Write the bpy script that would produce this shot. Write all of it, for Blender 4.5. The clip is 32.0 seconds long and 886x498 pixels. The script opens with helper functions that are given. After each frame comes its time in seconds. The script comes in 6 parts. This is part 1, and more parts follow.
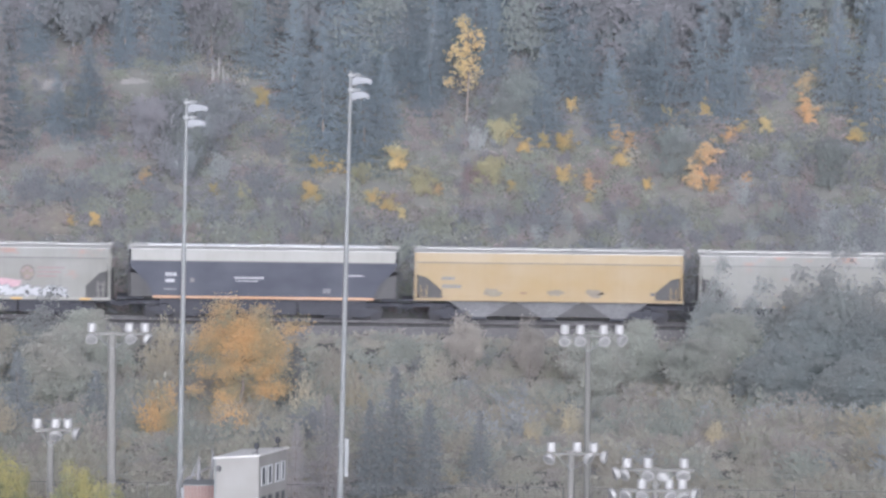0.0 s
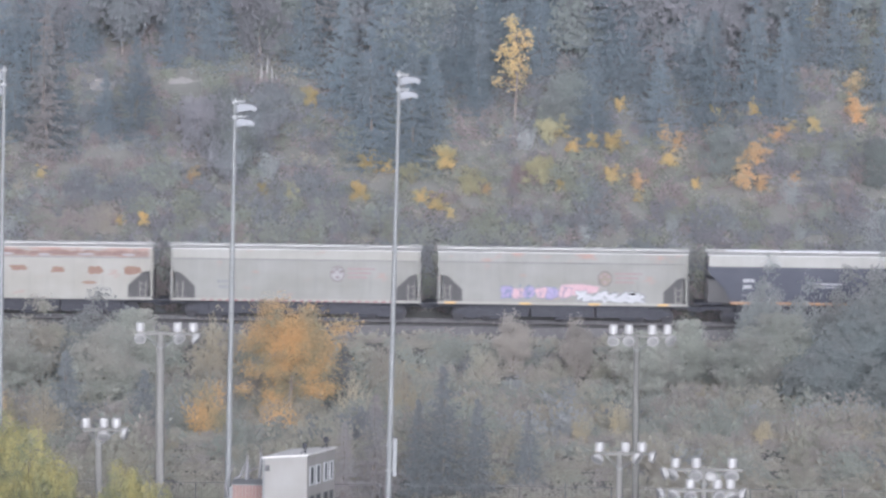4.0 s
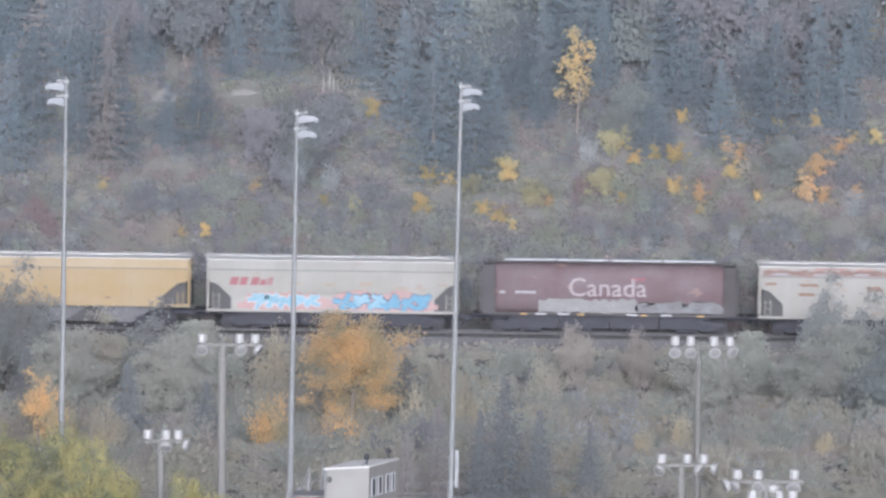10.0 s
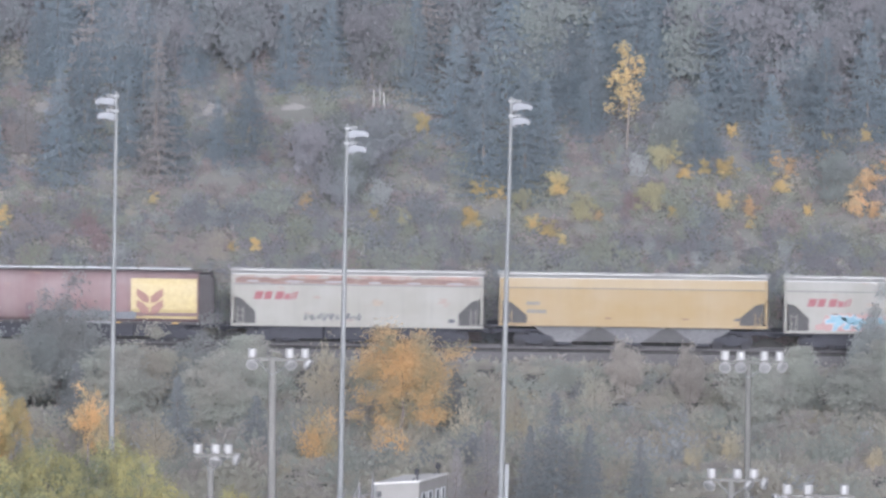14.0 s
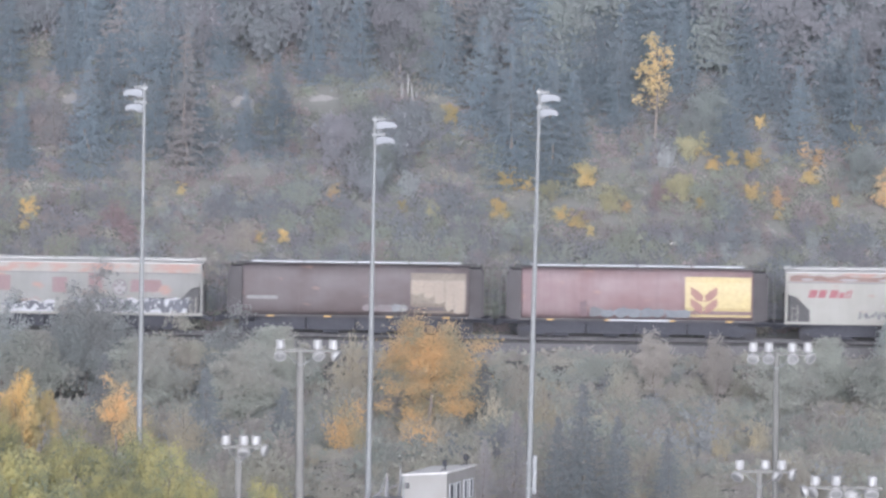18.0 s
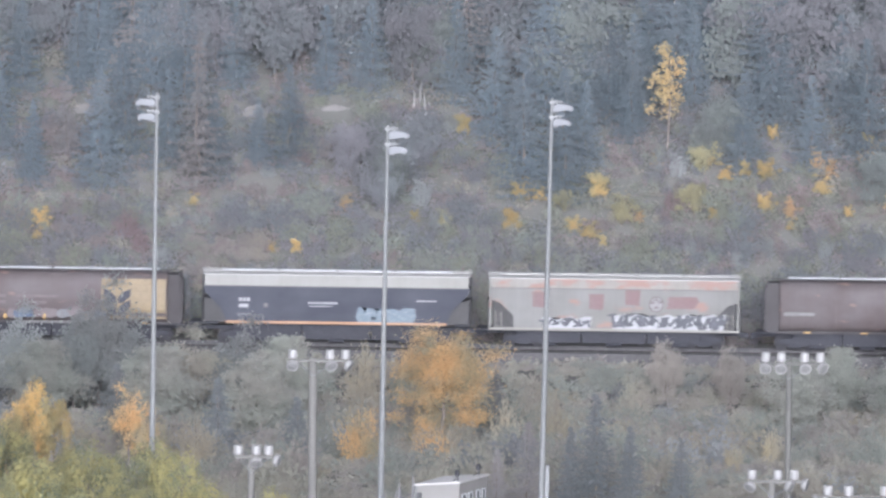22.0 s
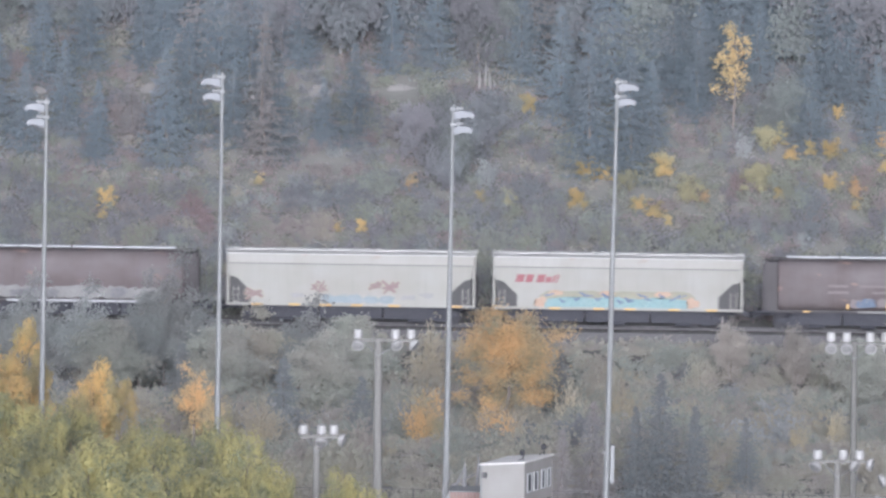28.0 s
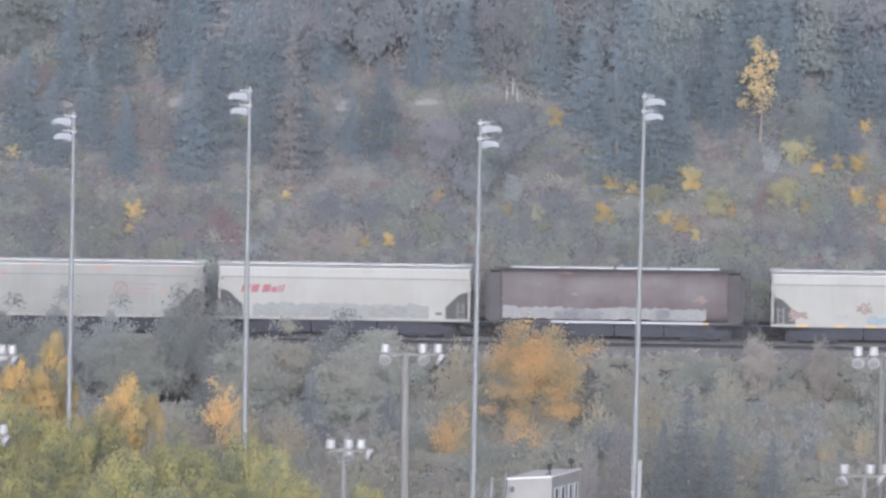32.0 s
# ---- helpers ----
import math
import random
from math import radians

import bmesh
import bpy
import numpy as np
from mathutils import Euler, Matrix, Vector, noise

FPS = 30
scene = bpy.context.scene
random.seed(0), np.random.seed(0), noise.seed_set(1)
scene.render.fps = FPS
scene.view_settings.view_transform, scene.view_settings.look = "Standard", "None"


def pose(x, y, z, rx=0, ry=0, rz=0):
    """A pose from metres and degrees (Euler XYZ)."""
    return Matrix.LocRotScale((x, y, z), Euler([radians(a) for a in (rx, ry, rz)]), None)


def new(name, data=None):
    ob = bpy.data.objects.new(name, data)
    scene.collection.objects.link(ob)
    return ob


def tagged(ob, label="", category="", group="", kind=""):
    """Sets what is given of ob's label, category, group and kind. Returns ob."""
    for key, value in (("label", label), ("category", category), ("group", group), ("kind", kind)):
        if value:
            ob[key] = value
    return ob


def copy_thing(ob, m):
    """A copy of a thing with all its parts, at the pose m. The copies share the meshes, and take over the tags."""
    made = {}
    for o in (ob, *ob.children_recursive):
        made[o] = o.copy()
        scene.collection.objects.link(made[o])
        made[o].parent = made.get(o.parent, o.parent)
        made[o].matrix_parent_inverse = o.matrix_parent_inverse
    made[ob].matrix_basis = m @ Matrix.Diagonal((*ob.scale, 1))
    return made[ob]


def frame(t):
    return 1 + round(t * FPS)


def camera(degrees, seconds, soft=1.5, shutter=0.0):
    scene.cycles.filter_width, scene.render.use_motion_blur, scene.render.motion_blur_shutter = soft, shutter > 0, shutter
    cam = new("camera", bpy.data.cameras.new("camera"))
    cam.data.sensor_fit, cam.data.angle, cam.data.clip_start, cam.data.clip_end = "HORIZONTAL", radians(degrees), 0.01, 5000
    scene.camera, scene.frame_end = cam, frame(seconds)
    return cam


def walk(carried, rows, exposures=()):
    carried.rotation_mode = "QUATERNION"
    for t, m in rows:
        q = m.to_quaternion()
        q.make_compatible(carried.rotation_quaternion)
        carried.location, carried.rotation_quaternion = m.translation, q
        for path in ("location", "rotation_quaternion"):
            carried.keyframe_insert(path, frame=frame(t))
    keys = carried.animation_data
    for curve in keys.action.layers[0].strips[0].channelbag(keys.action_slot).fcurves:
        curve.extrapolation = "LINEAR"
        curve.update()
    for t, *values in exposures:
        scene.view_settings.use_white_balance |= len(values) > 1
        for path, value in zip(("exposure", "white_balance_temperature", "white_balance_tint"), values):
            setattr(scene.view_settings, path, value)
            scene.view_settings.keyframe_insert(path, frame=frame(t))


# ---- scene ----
import itertools

EYE = 56.0          # the eye above the rail head
TRACK = 640.0       # the track's middle, straight ahead
ROLL = 0.72
TILT = -4.596
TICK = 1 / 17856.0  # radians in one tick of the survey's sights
cam = camera(5.03, 32.0, soft=2.7, shutter=0.5)
# seconds, turn to the left and tilt in degrees: a slow pan from one standpoint
TURNS = (
    (0, 0.000, -4.596), (0.5, 0.039, -4.621), (1, 0.069, -4.606), (1.5, 0.133, -4.588),
    (2, 0.143, -4.583), (2.5, 0.172, -4.588), (3, 0.197, -4.574), (3.5, 0.241, -4.589),
    (5.5, 0.329, -4.610), (6, 0.344, -4.591), (6.5, 0.345, -4.546), (7, 0.366, -4.556),
    (7.5, 0.394, -4.567), (8, 0.453, -4.553), (8.5, 0.492, -4.548), (9, 0.541, -4.549),
    (9.5, 0.607, -4.550), (10, 0.630, -4.540), (10.5, 0.694, -4.538), (11, 0.760, -4.556),
    (11.5, 0.800, -4.513), (12, 0.837, -4.498), (12.5, 0.864, -4.494), (13, 0.876, -4.489),
    (13.5, 0.874, -4.450), (14, 0.916, -4.460), (14.5, 0.955, -4.490), (16.5, 0.992, -4.471),
    (17, 0.994, -4.451), (17.5, 1.038, -4.496), (18, 1.075, -4.511), (18.5, 1.077, -4.492),
    (19, 1.062, -4.491), (19.5, 1.038, -4.491), (20, 1.053, -4.511), (20.5, 1.060, -4.482),
    (21, 1.110, -4.455), (21.5, 1.142, -4.448), (22, 1.147, -4.456), (22.5, 1.171, -4.473),
    (23, 1.201, -4.439), (23.5, 1.235, -4.469), (24, 1.289, -4.504), (24.5, 1.343, -4.500),
    (25, 1.363, -4.495), (25.5, 1.357, -4.490), (27.5, 1.489, -4.590), (28, 1.518, -4.576),
    (28.5, 1.534, -4.544), (29, 1.548, -4.537), (29.5, 1.571, -4.547), (30, 1.588, -4.518),
    (30.5, 1.637, -4.521), (31, 1.664, -4.521), (31.5, 1.689, -4.502), (32, 1.674, -4.497),
)
walk(cam, [(t, pose(0, 0, EYE, 90 + tilt, 0, turn) @ pose(0, 0, 0, 0, 0, ROLL)) for t, turn, tilt in TURNS],
     [(0, 1.71, 5600, 15), (14, 1.7, 5600, 15), (17, 1.78, 5600, 15), (25, 1.77, 5600, 15), (28, 1.69, 5600, 15), (32, 1.69, 5600, 15)])

# ---- light: a bright overcast sky ----
world = bpy.data.worlds.new("overcast_sky")
scene.world = world
world.use_nodes = True
wn, wl = world.node_tree.nodes, world.node_tree.links
sky = wn.new("ShaderNodeTexSky")
sky.sky_type, sky.sun_disc = "NISHITA", False
sky.sun_elevation, sky.sun_rotation = radians(8), radians(178)
sky.air_density, sky.dust_density, sky.ozone_density = 0.7, 9.0, 0.6
grey = wn.new("ShaderNodeHueSaturation")  # cloud greys the sky's own blue
grey.inputs["Saturation"].default_value = 0.18
wl.new(sky.outputs[0], grey.inputs["Color"])
wl.new(grey.outputs[0], wn["Background"].inputs[0])
wn["Background"].inputs[1].default_value = 0.08
sun = new("sun", bpy.data.lights.new("sun", "SUN"))
sun.data.energy, sun.data.angle, sun.data.color = 1.4, radians(12), (1.0, 0.98, 0.975)
sun.rotation_euler = (radians(82), 0, radians(2))


# ---- survey helpers ----
def sight(u, v, d):
    """The place that the sight (u, v), in ticks, meets at d metres ahead."""
    r, p = radians(ROLL), radians(TILT)
    du, dv = u - 784, v - 441
    a, e = du * math.cos(r) + dv * math.sin(r), dv * math.cos(r) - du * math.sin(r)
    f = 1 / TICK
    wy, wz = f * math.cos(p) + e * math.sin(p), f * math.sin(p) - e * math.cos(p)
    return Vector((a * d / wy, d, EYE + wz * d / wy))


def smooth(a, b, t):
    t = min(1, max(0, (t - a) / (b - a)))
    return t * t * (3 - 2 * t)


def ground_height(x, y):
    """The one sheet of ground: the eye's own rise, the flat playing fields, the ditch, the track bed and the wooded slope."""
    h = 54.0 * (1 - min(1, max(0, y / 215))) if y < 215 else 0.0
    h -= 2.6 * smooth(556, 590, y) - 1.6 * smooth(618, 634, y)
    if y > 630:
        h += 0.62 * max(0, min(y, 790) - 649) * smooth(644, 656, y)
        h += 0.10 * max(0, min(y, 1500) - 790)
    rough = smooth(535, 590, y) * (1 - smooth(628, 633, y)) * 0.5 + smooth(650, 662, y) * 1.1
    if rough > 0:
        h += rough * (noise.noise((x * 0.07, y * 0.07, 3.1)) + 0.4 * noise.noise((x * 0.25, y * 0.25, 7.7)))
    return h


def on_slope(u, v, d=649.0):
    """Where the sight meets the wooded slope."""
    while d < 800:
        p = sight(u, v, d)
        if p.z <= ground_height(p.x, d):
            return p
        d += 0.5
    return p


# ---- materials ----
def node_material(name):
    m = bpy.data.materials.new(name)
    m.use_nodes = True
    n, l = m.node_tree.nodes, m.node_tree.links
    return m, n, l, n["Principled BSDF"]


def mix_colour(n, l, factor, a, b, mode="MIX"):
    x = n.new("ShaderNodeMix")
    x.data_type, x.blend_type = "RGBA", mode
    for socket, value in ((x.inputs[0], factor), (x.inputs[6], a), (x.inputs[7], b)):
        if isinstance(value, bpy.types.NodeSocket):
            l.new(value, socket)
        elif isinstance(value, tuple):
            socket.default_value = (*value, 1)
        else:
            socket.default_value = value
    return x.outputs[2]


def ramp(n, l, value, lo, hi):
    r = n.new("ShaderNodeMapRange")
    r.inputs[1].default_value, r.inputs[2].default_value = lo, hi
    l.new(value, r.inputs[0])
    return r.outputs[0]


def cloud(n, l, scale, stretch=(1, 1, 1), detail=4.0, world_space=False):
    t, c, k = n.new("ShaderNodeTexNoise"), n.new("ShaderNodeTexCoord"), n.new("ShaderNodeMapping")
    k.inputs[3].default_value = stretch
    if world_space:
        g = n.new("ShaderNodeNewGeometry")
        l.new(g.outputs["Position"], k.inputs[0])
    else:
        l.new(c.outputs["Object"], k.inputs[0])
    l.new(k.outputs[0], t.inputs["Vector"])
    t.inputs["Scale"].default_value, t.inputs["Detail"].default_value = scale, detail
    return t.outputs[0]


def bump(n, l, b, height, strength, distance=0.02):
    k = n.new("ShaderNodeBump")
    k.inputs["Strength"].default_value, k.inputs["Distance"].default_value = strength, distance
    l.new(height, k.inputs["Height"])
    l.new(k.outputs[0], b.inputs["Normal"])


def surface(name, a, b, scale=2.0, rough=0.7, metal=0.0, stretch=(1, 1, 1), relief=0.2):
    """A surface that wanders between two colours, with a finer grain over it."""
    m, n, l, p = node_material(name)
    big, fine = cloud(n, l, scale, stretch), cloud(n, l, scale * 9, stretch)
    c = mix_colour(n, l, ramp(n, l, big, 0.3, 0.7), a, b)
    c = mix_colour(n, l, ramp(n, l, fine, 0.35, 0.8), c, tuple(x * 0.75 for x in a))
    l.new(c, p.inputs["Base Color"])
    p.inputs["Roughness"].default_value, p.inputs["Metallic"].default_value = rough, metal
    if relief:
        bump(n, l, p, fine, relief)
    return m


def leaves(name, a, b, c, patch=0.35, down=0.4):
    """Leaves: three tones by leaf, by plant and by patch, with light coming through."""
    m, n, l, p = node_material(name)
    g, o = n.new("ShaderNodeNewGeometry"), n.new("ShaderNodeObjectInfo")
    col = mix_colour(n, l, ramp(n, l, g.outputs["Random Per Island"], -0.5, 1.5), a, b)
    spots = ramp(n, l, cloud(n, l, patch, world_space=True, detail=3), 0.42, 0.62)
    col = mix_colour(n, l, spots, col, c)
    v = n.new("ShaderNodeHueSaturation")
    l.new(col, v.inputs["Color"])
    r = n.new("ShaderNodeMapRange")
    r.inputs[3].default_value, r.inputs[4].default_value = 0.8, 1.2
    l.new(o.outputs["Random"], r.inputs[0])
    l.new(r.outputs[0], v.inputs["Value"])
    l.new(v.outputs[0], p.inputs["Base Color"])
    p.inputs["Roughness"].default_value, p.inputs["Specular IOR Level"].default_value = 0.85, 0.2
    # the sheen also lifts and greys the dark leaves, as haze would
    p.inputs["Sheen Weight"].default_value, p.inputs["Sheen Roughness"].default_value = down, 0.8
    t, s = n.new("ShaderNodeBsdfTranslucent"), n.new("ShaderNodeMixShader")
    lit = n.new("ShaderNodeHueSaturation")  # light that comes through a leaf is paler than what it throws back
    lit.inputs["Value"].default_value, lit.inputs["Saturation"].default_value = 1.95, 0.75
    l.new(v.outputs[0], lit.inputs["Color"])
    l.new(lit.outputs[0], t.inputs[0])
    s.inputs[0].default_value = 0.5
    l.new(p.outputs[0], s.inputs[1])
    l.new(t.outputs[0], s.inputs[2])
    l.new(s.outputs[0], n["Material Output"].inputs[0])
    return m


def car_paint(name, colour, rust=0.0, dirt=0.35, fade=0.12, bands=0.0):
    """Weathered paint on steel: fading, dust from the wheels, run-down streaks and rust where the coat has gone.
    bands: rust that follows the roof's ribs along the car."""
    m, n, l, p = node_material(name)
    pale = tuple(min(0.85, x * (1 - fade) + 0.45 * fade) for x in colour)
    c = mix_colour(n, l, ramp(n, l, cloud(n, l, 0.35, (1, 1, 1.6)), 0.35, 0.65), colour, pale)
    streak = ramp(n, l, cloud(n, l, 1.6, (3.0, 1, 0.22), 5), 0.48, 0.8)
    d = n.new("ShaderNodeMath")
    d.operation = "MULTIPLY"
    d.inputs[1].default_value = dirt
    l.new(streak, d.inputs[0])
    c = mix_colour(n, l, d.outputs[0], c, tuple(x * 0.45 + 0.03 for x in colour))
    if rust:
        k = cloud(n, l, 0.75, (0.8, 1, 1.7), 6)
        if bands:
            w, tc = n.new("ShaderNodeTexWave"), n.new("ShaderNodeTexCoord")
            w.inputs["Scale"].default_value, w.inputs["Distortion"].default_value = bands, 2.0
            l.new(tc.outputs["Object"], w.inputs["Vector"])
            k = mix_colour(n, l, 0.4, k, w.outputs[0])
        c = mix_colour(n, l, ramp(n, l, k, 0.66 - rust * 0.3, 0.76 - rust * 0.3), c, (0.24, 0.155, 0.125))
    l.new(c, p.inputs["Base Color"])
    p.inputs["Roughness"].default_value = 0.72
    bump(n, l, p, cloud(n, l, 5.0), 0.12)
    return m


BARK = surface("bark", (0.16, 0.13, 0.11), (0.26, 0.23, 0.2), 3, 0.9)
FENCE = surface("dull_fence_wire", (0.11, 0.11, 0.112), (0.14, 0.14, 0.14), 1, 0.7)
PALE_BARK = surface("pale_bark", (0.27, 0.26, 0.24), (0.2, 0.19, 0.175), 3, 0.9)
DRIFT = surface("bleached_bare_wood", (0.27, 0.26, 0.255), (0.22, 0.213, 0.208), 2, 0.9)
# foliage colours are raised and greyed, bluer on the slope, to hold the haze
NEEDLES = leaves("hazed_spruce_needles", (0.124, 0.156, 0.171), (0.144, 0.178, 0.194), (0.139, 0.164, 0.174))
DULL = leaves("hazed_green_leaves", (0.155, 0.168, 0.166), (0.188, 0.201, 0.199), (0.170, 0.168, 0.171))
DEEPOLIVE = leaves("deep_olive_leaves", (0.233, 0.241, 0.199), (0.263, 0.269, 0.221), (0.256, 0.244, 0.203))
GREYNEEDLES = leaves("grey_green_needles", (0.139, 0.154, 0.151), (0.163, 0.176, 0.171), (0.152, 0.158, 0.151))
DARKOLIVE = leaves("dark_olive_leaves", (0.172, 0.184, 0.17), (0.2, 0.211, 0.193), (0.19, 0.19, 0.174))
BLUEOLIVE = leaves("blue_green_leaves", (0.154, 0.176, 0.168), (0.182, 0.202, 0.190), (0.176, 0.184, 0.168))
SEDGE = leaves("dusty_olive_leaves", (0.270, 0.262, 0.198), (0.294, 0.280, 0.212), (0.280, 0.254, 0.200))
OLIVE = leaves("olive_leaves", (0.214, 0.231, 0.188), (0.246, 0.258, 0.210), (0.231, 0.232, 0.192))
MOSS = leaves("moss_green_leaves", (0.2, 0.208, 0.152), (0.235, 0.238, 0.175), (0.2, 0.205, 0.158))
HEATH = leaves("hazed_brown_twigs", (0.177, 0.167, 0.171), (0.199, 0.189, 0.193), (0.167, 0.166, 0.168))
MAUVE = leaves("grey_brown_twigs", (0.251, 0.222, 0.189), (0.276, 0.246, 0.207), (0.243, 0.220, 0.185))
SILVER = leaves("silver_leaves", (0.235, 0.243, 0.234), (0.335, 0.343, 0.33), (0.205, 0.213, 0.202))
RUSSET = leaves("russet_leaves", (0.225, 0.178, 0.163), (0.25, 0.203, 0.186), (0.208, 0.187, 0.168))
CRIMSON = leaves("crimson_leaves", (0.22, 0.15, 0.146), (0.21, 0.158, 0.15), (0.195, 0.165, 0.15))
TWIGGY = leaves("browning_needles", (0.2, 0.178, 0.166), (0.232, 0.207, 0.19), (0.188, 0.18, 0.17))
YELLOW = leaves("yellow_leaves", (0.42, 0.295, 0.115), (0.44, 0.33, 0.135), (0.30, 0.265, 0.14), down=0.3)
ASPENLEAF = leaves("aspen_leaves", (0.430, 0.302, 0.129), (0.440, 0.326, 0.142), (0.350, 0.278, 0.138), down=0.3)
ORANGE = leaves("orange_leaves", (0.45, 0.262, 0.125), (0.46, 0.305, 0.135), (0.33, 0.255, 0.145), down=0.3)
AMBERLEAF = leaves("amber_and_green_leaves", (0.475, 0.292, 0.121), (0.497, 0.340, 0.140), (0.275, 0.254, 0.162), patch=0.55, down=0.3)
PALEGOLD = leaves("muted_yellow_leaves", (0.36, 0.3, 0.17), (0.39, 0.33, 0.19), (0.28, 0.25, 0.17))
PALELIME = leaves("pale_yellow_green_leaves", (0.325, 0.3, 0.178), (0.36, 0.328, 0.19), (0.27, 0.258, 0.175), patch=0.6, down=0.2)
SHADEMOSS = leaves("hazed_moss_leaves", (0.160, 0.175, 0.156), (0.185, 0.200, 0.178), (0.163, 0.174, 0.159))
# turning leaves; the dark patch tone also paints shade between the crown's lobes
LIME = leaves("yellow_green_shaded_leaves", (0.315, 0.287, 0.120), (0.37, 0.328, 0.130), (0.172, 0.184, 0.120), patch=0.9, down=0.15)
GOLDEN = leaves("golden_leaves", (0.424, 0.284, 0.101), (0.445, 0.316, 0.113), (0.281, 0.240, 0.113), patch=0.6, down=0.25)
TAWNY = leaves("tawny_leaves", (0.29, 0.255, 0.175), (0.325, 0.28, 0.185), (0.265, 0.235, 0.175))
STRAW = leaves("dry_grass", (0.318, 0.280, 0.218), (0.282, 0.262, 0.200), (0.246, 0.226, 0.174))
EARTH = surface("earth_and_litter", (0.168, 0.158, 0.14), (0.145, 0.146, 0.128), 0.45, 0.95, relief=0.6)
GRAVEL = surface("track_ballast", (0.14, 0.132, 0.128), (0.19, 0.18, 0.172), 0.4, 0.95, relief=0.8)
CLAY = surface("pale_clay", (0.2, 0.187, 0.172), (0.162, 0.151, 0.14), 0.6, 0.95, relief=0.6)
RUSTY = surface("rusty_steel", (0.036, 0.034, 0.036), (0.048, 0.045, 0.046), 2, 0.8, 0.0)
BRIGHT = surface("worn_rail_steel", (0.075, 0.07, 0.068), (0.1, 0.094, 0.09), 1, 0.75, 0.0, relief=0)
TIMBER = surface("weathered_timber", (0.176, 0.168, 0.15), (0.218, 0.209, 0.188), 2, 0.9, stretch=(4, 4, 0.4))
OLD_TIMBER = surface("dark_weathered_timber", (0.143, 0.138, 0.122), (0.175, 0.170, 0.151), 2, 0.9, stretch=(4, 4, 0.4))
GALV = surface("galvanised_steel", (0.208, 0.209, 0.199), (0.234, 0.235, 0.224), 1.2, 0.5, 0.1, relief=0.05)
WHITE = surface("white_enamel", (0.375, 0.362, 0.338), (0.325, 0.314, 0.296), 2, 0.5, relief=0.03)
VISOR = surface("pale_grey_visor_paint", (0.235, 0.236, 0.238), (0.2, 0.202, 0.205), 1.2, 0.6, relief=0.03)
HATCH = surface("white_hatch_paint", (0.6, 0.6, 0.595), (0.52, 0.52, 0.515), 1.5, 0.5, relief=0.05)
LENS = surface("lamp_lens", (0.27, 0.263, 0.25), (0.21, 0.205, 0.196), 4, 0.55, relief=0)
DARK = surface("dark_steel", (0.035, 0.035, 0.04), (0.06, 0.058, 0.06), 1.5, 0.6)
# grime, darkened further to hold the shade beneath the cars
GRIME = surface("grimy_shaded_underframe", (0.036, 0.036, 0.042), (0.05, 0.049, 0.055), 1.0, 0.8)
BAY = surface("hopper_bay_steel", (0.1, 0.097, 0.097), (0.15, 0.146, 0.143), 1.0, 0.7)
# roof steel paled in its colour for sky light that the low sun lacks
GRATE = surface("sky_lit_roof_steel", (0.5, 0.485, 0.45), (0.43, 0.415, 0.385), 1.5, 0.8, relief=0.05)
STUCCO = surface("pale_stucco", (0.282, 0.266, 0.243), (0.300, 0.283, 0.259), 0.05, 0.9, relief=0.1)
PANE = surface("dark_window_glass", (0.022, 0.023, 0.025), (0.03, 0.031, 0.033), 1, 0.6, relief=0)
BRICKISH = surface("faded_red_siding", (0.25, 0.16, 0.135), (0.29, 0.2, 0.17), 0.8, 0.9)


# ---- mesh helpers ----
def finish(name, bm, material, parent=None, label=""):
    me = bpy.data.meshes.new(name)
    bmesh.ops.recalc_face_normals(bm, faces=bm.faces)
    bm.to_mesh(me)
    bm.free()
    for m in material if isinstance(material, (list, tuple)) else (material,):
        me.materials.append(m)
    ob = new(name, me)
    if parent:
        ob.parent = parent
    if label:
        ob["label"] = label
    return ob


part = finish


def shape(*pieces):
    """One bmesh out of pieces, each (kind, numbers...)."""
    bm = bmesh.new()
    for kind, *a in pieces:
        kind(bm, *a)
    return bm


def box(bm, x0, x1, y0, y1, z0, z1, bevel=0.0):
    m = Matrix.LocRotScale(((x0 + x1) / 2, (y0 + y1) / 2, (z0 + z1) / 2), None, (abs(x1 - x0), abs(y1 - y0), abs(z1 - z0)))
    made = bmesh.ops.create_cube(bm, size=1, matrix=m)
    if bevel:
        edges = list({e for v in made["verts"] for e in v.link_edges})
        bmesh.ops.bevel(bm, geom=edges, offset=bevel, segments=1, affect="EDGES")


def rod(bm, a, b, r0, r1=None, n=8):
    a, b = Vector(a), Vector(b)
    d = b - a
    m = Matrix.Translation((a + b) / 2) @ d.to_track_quat("Z", "Y").to_matrix().to_4x4()
    bmesh.ops.create_cone(bm, cap_ends=True, segments=n, radius1=r0, radius2=r0 if r1 is None else r1, depth=d.length, matrix=m)


def prism(bm, outline, y0, y1):
    """An outline in x and z, drawn out from y0 to y1."""
    near, far = [bm.verts.new((x, y0, z)) for x, z in outline], [bm.verts.new((x, y1, z)) for x, z in outline]
    bm.faces.new(near)
    bm.faces.new(far[::-1])
    for i in range(len(outline)):
        j = (i + 1) % len(outline)
        bm.faces.new((near[i], far[i], far[j], near[j]))


def along(bm, outline, x0, x1):
    """An outline in y and z, drawn out from x0 to x1."""
    near, far = [bm.verts.new((x0, y, z)) for y, z in outline], [bm.verts.new((x1, y, z)) for y, z in outline]
    bm.faces.new(near)
    bm.faces.new(far[::-1])
    for i in range(len(outline)):
        j = (i + 1) % len(outline)
        bm.faces.new((near[i], far[i], far[j], near[j]))


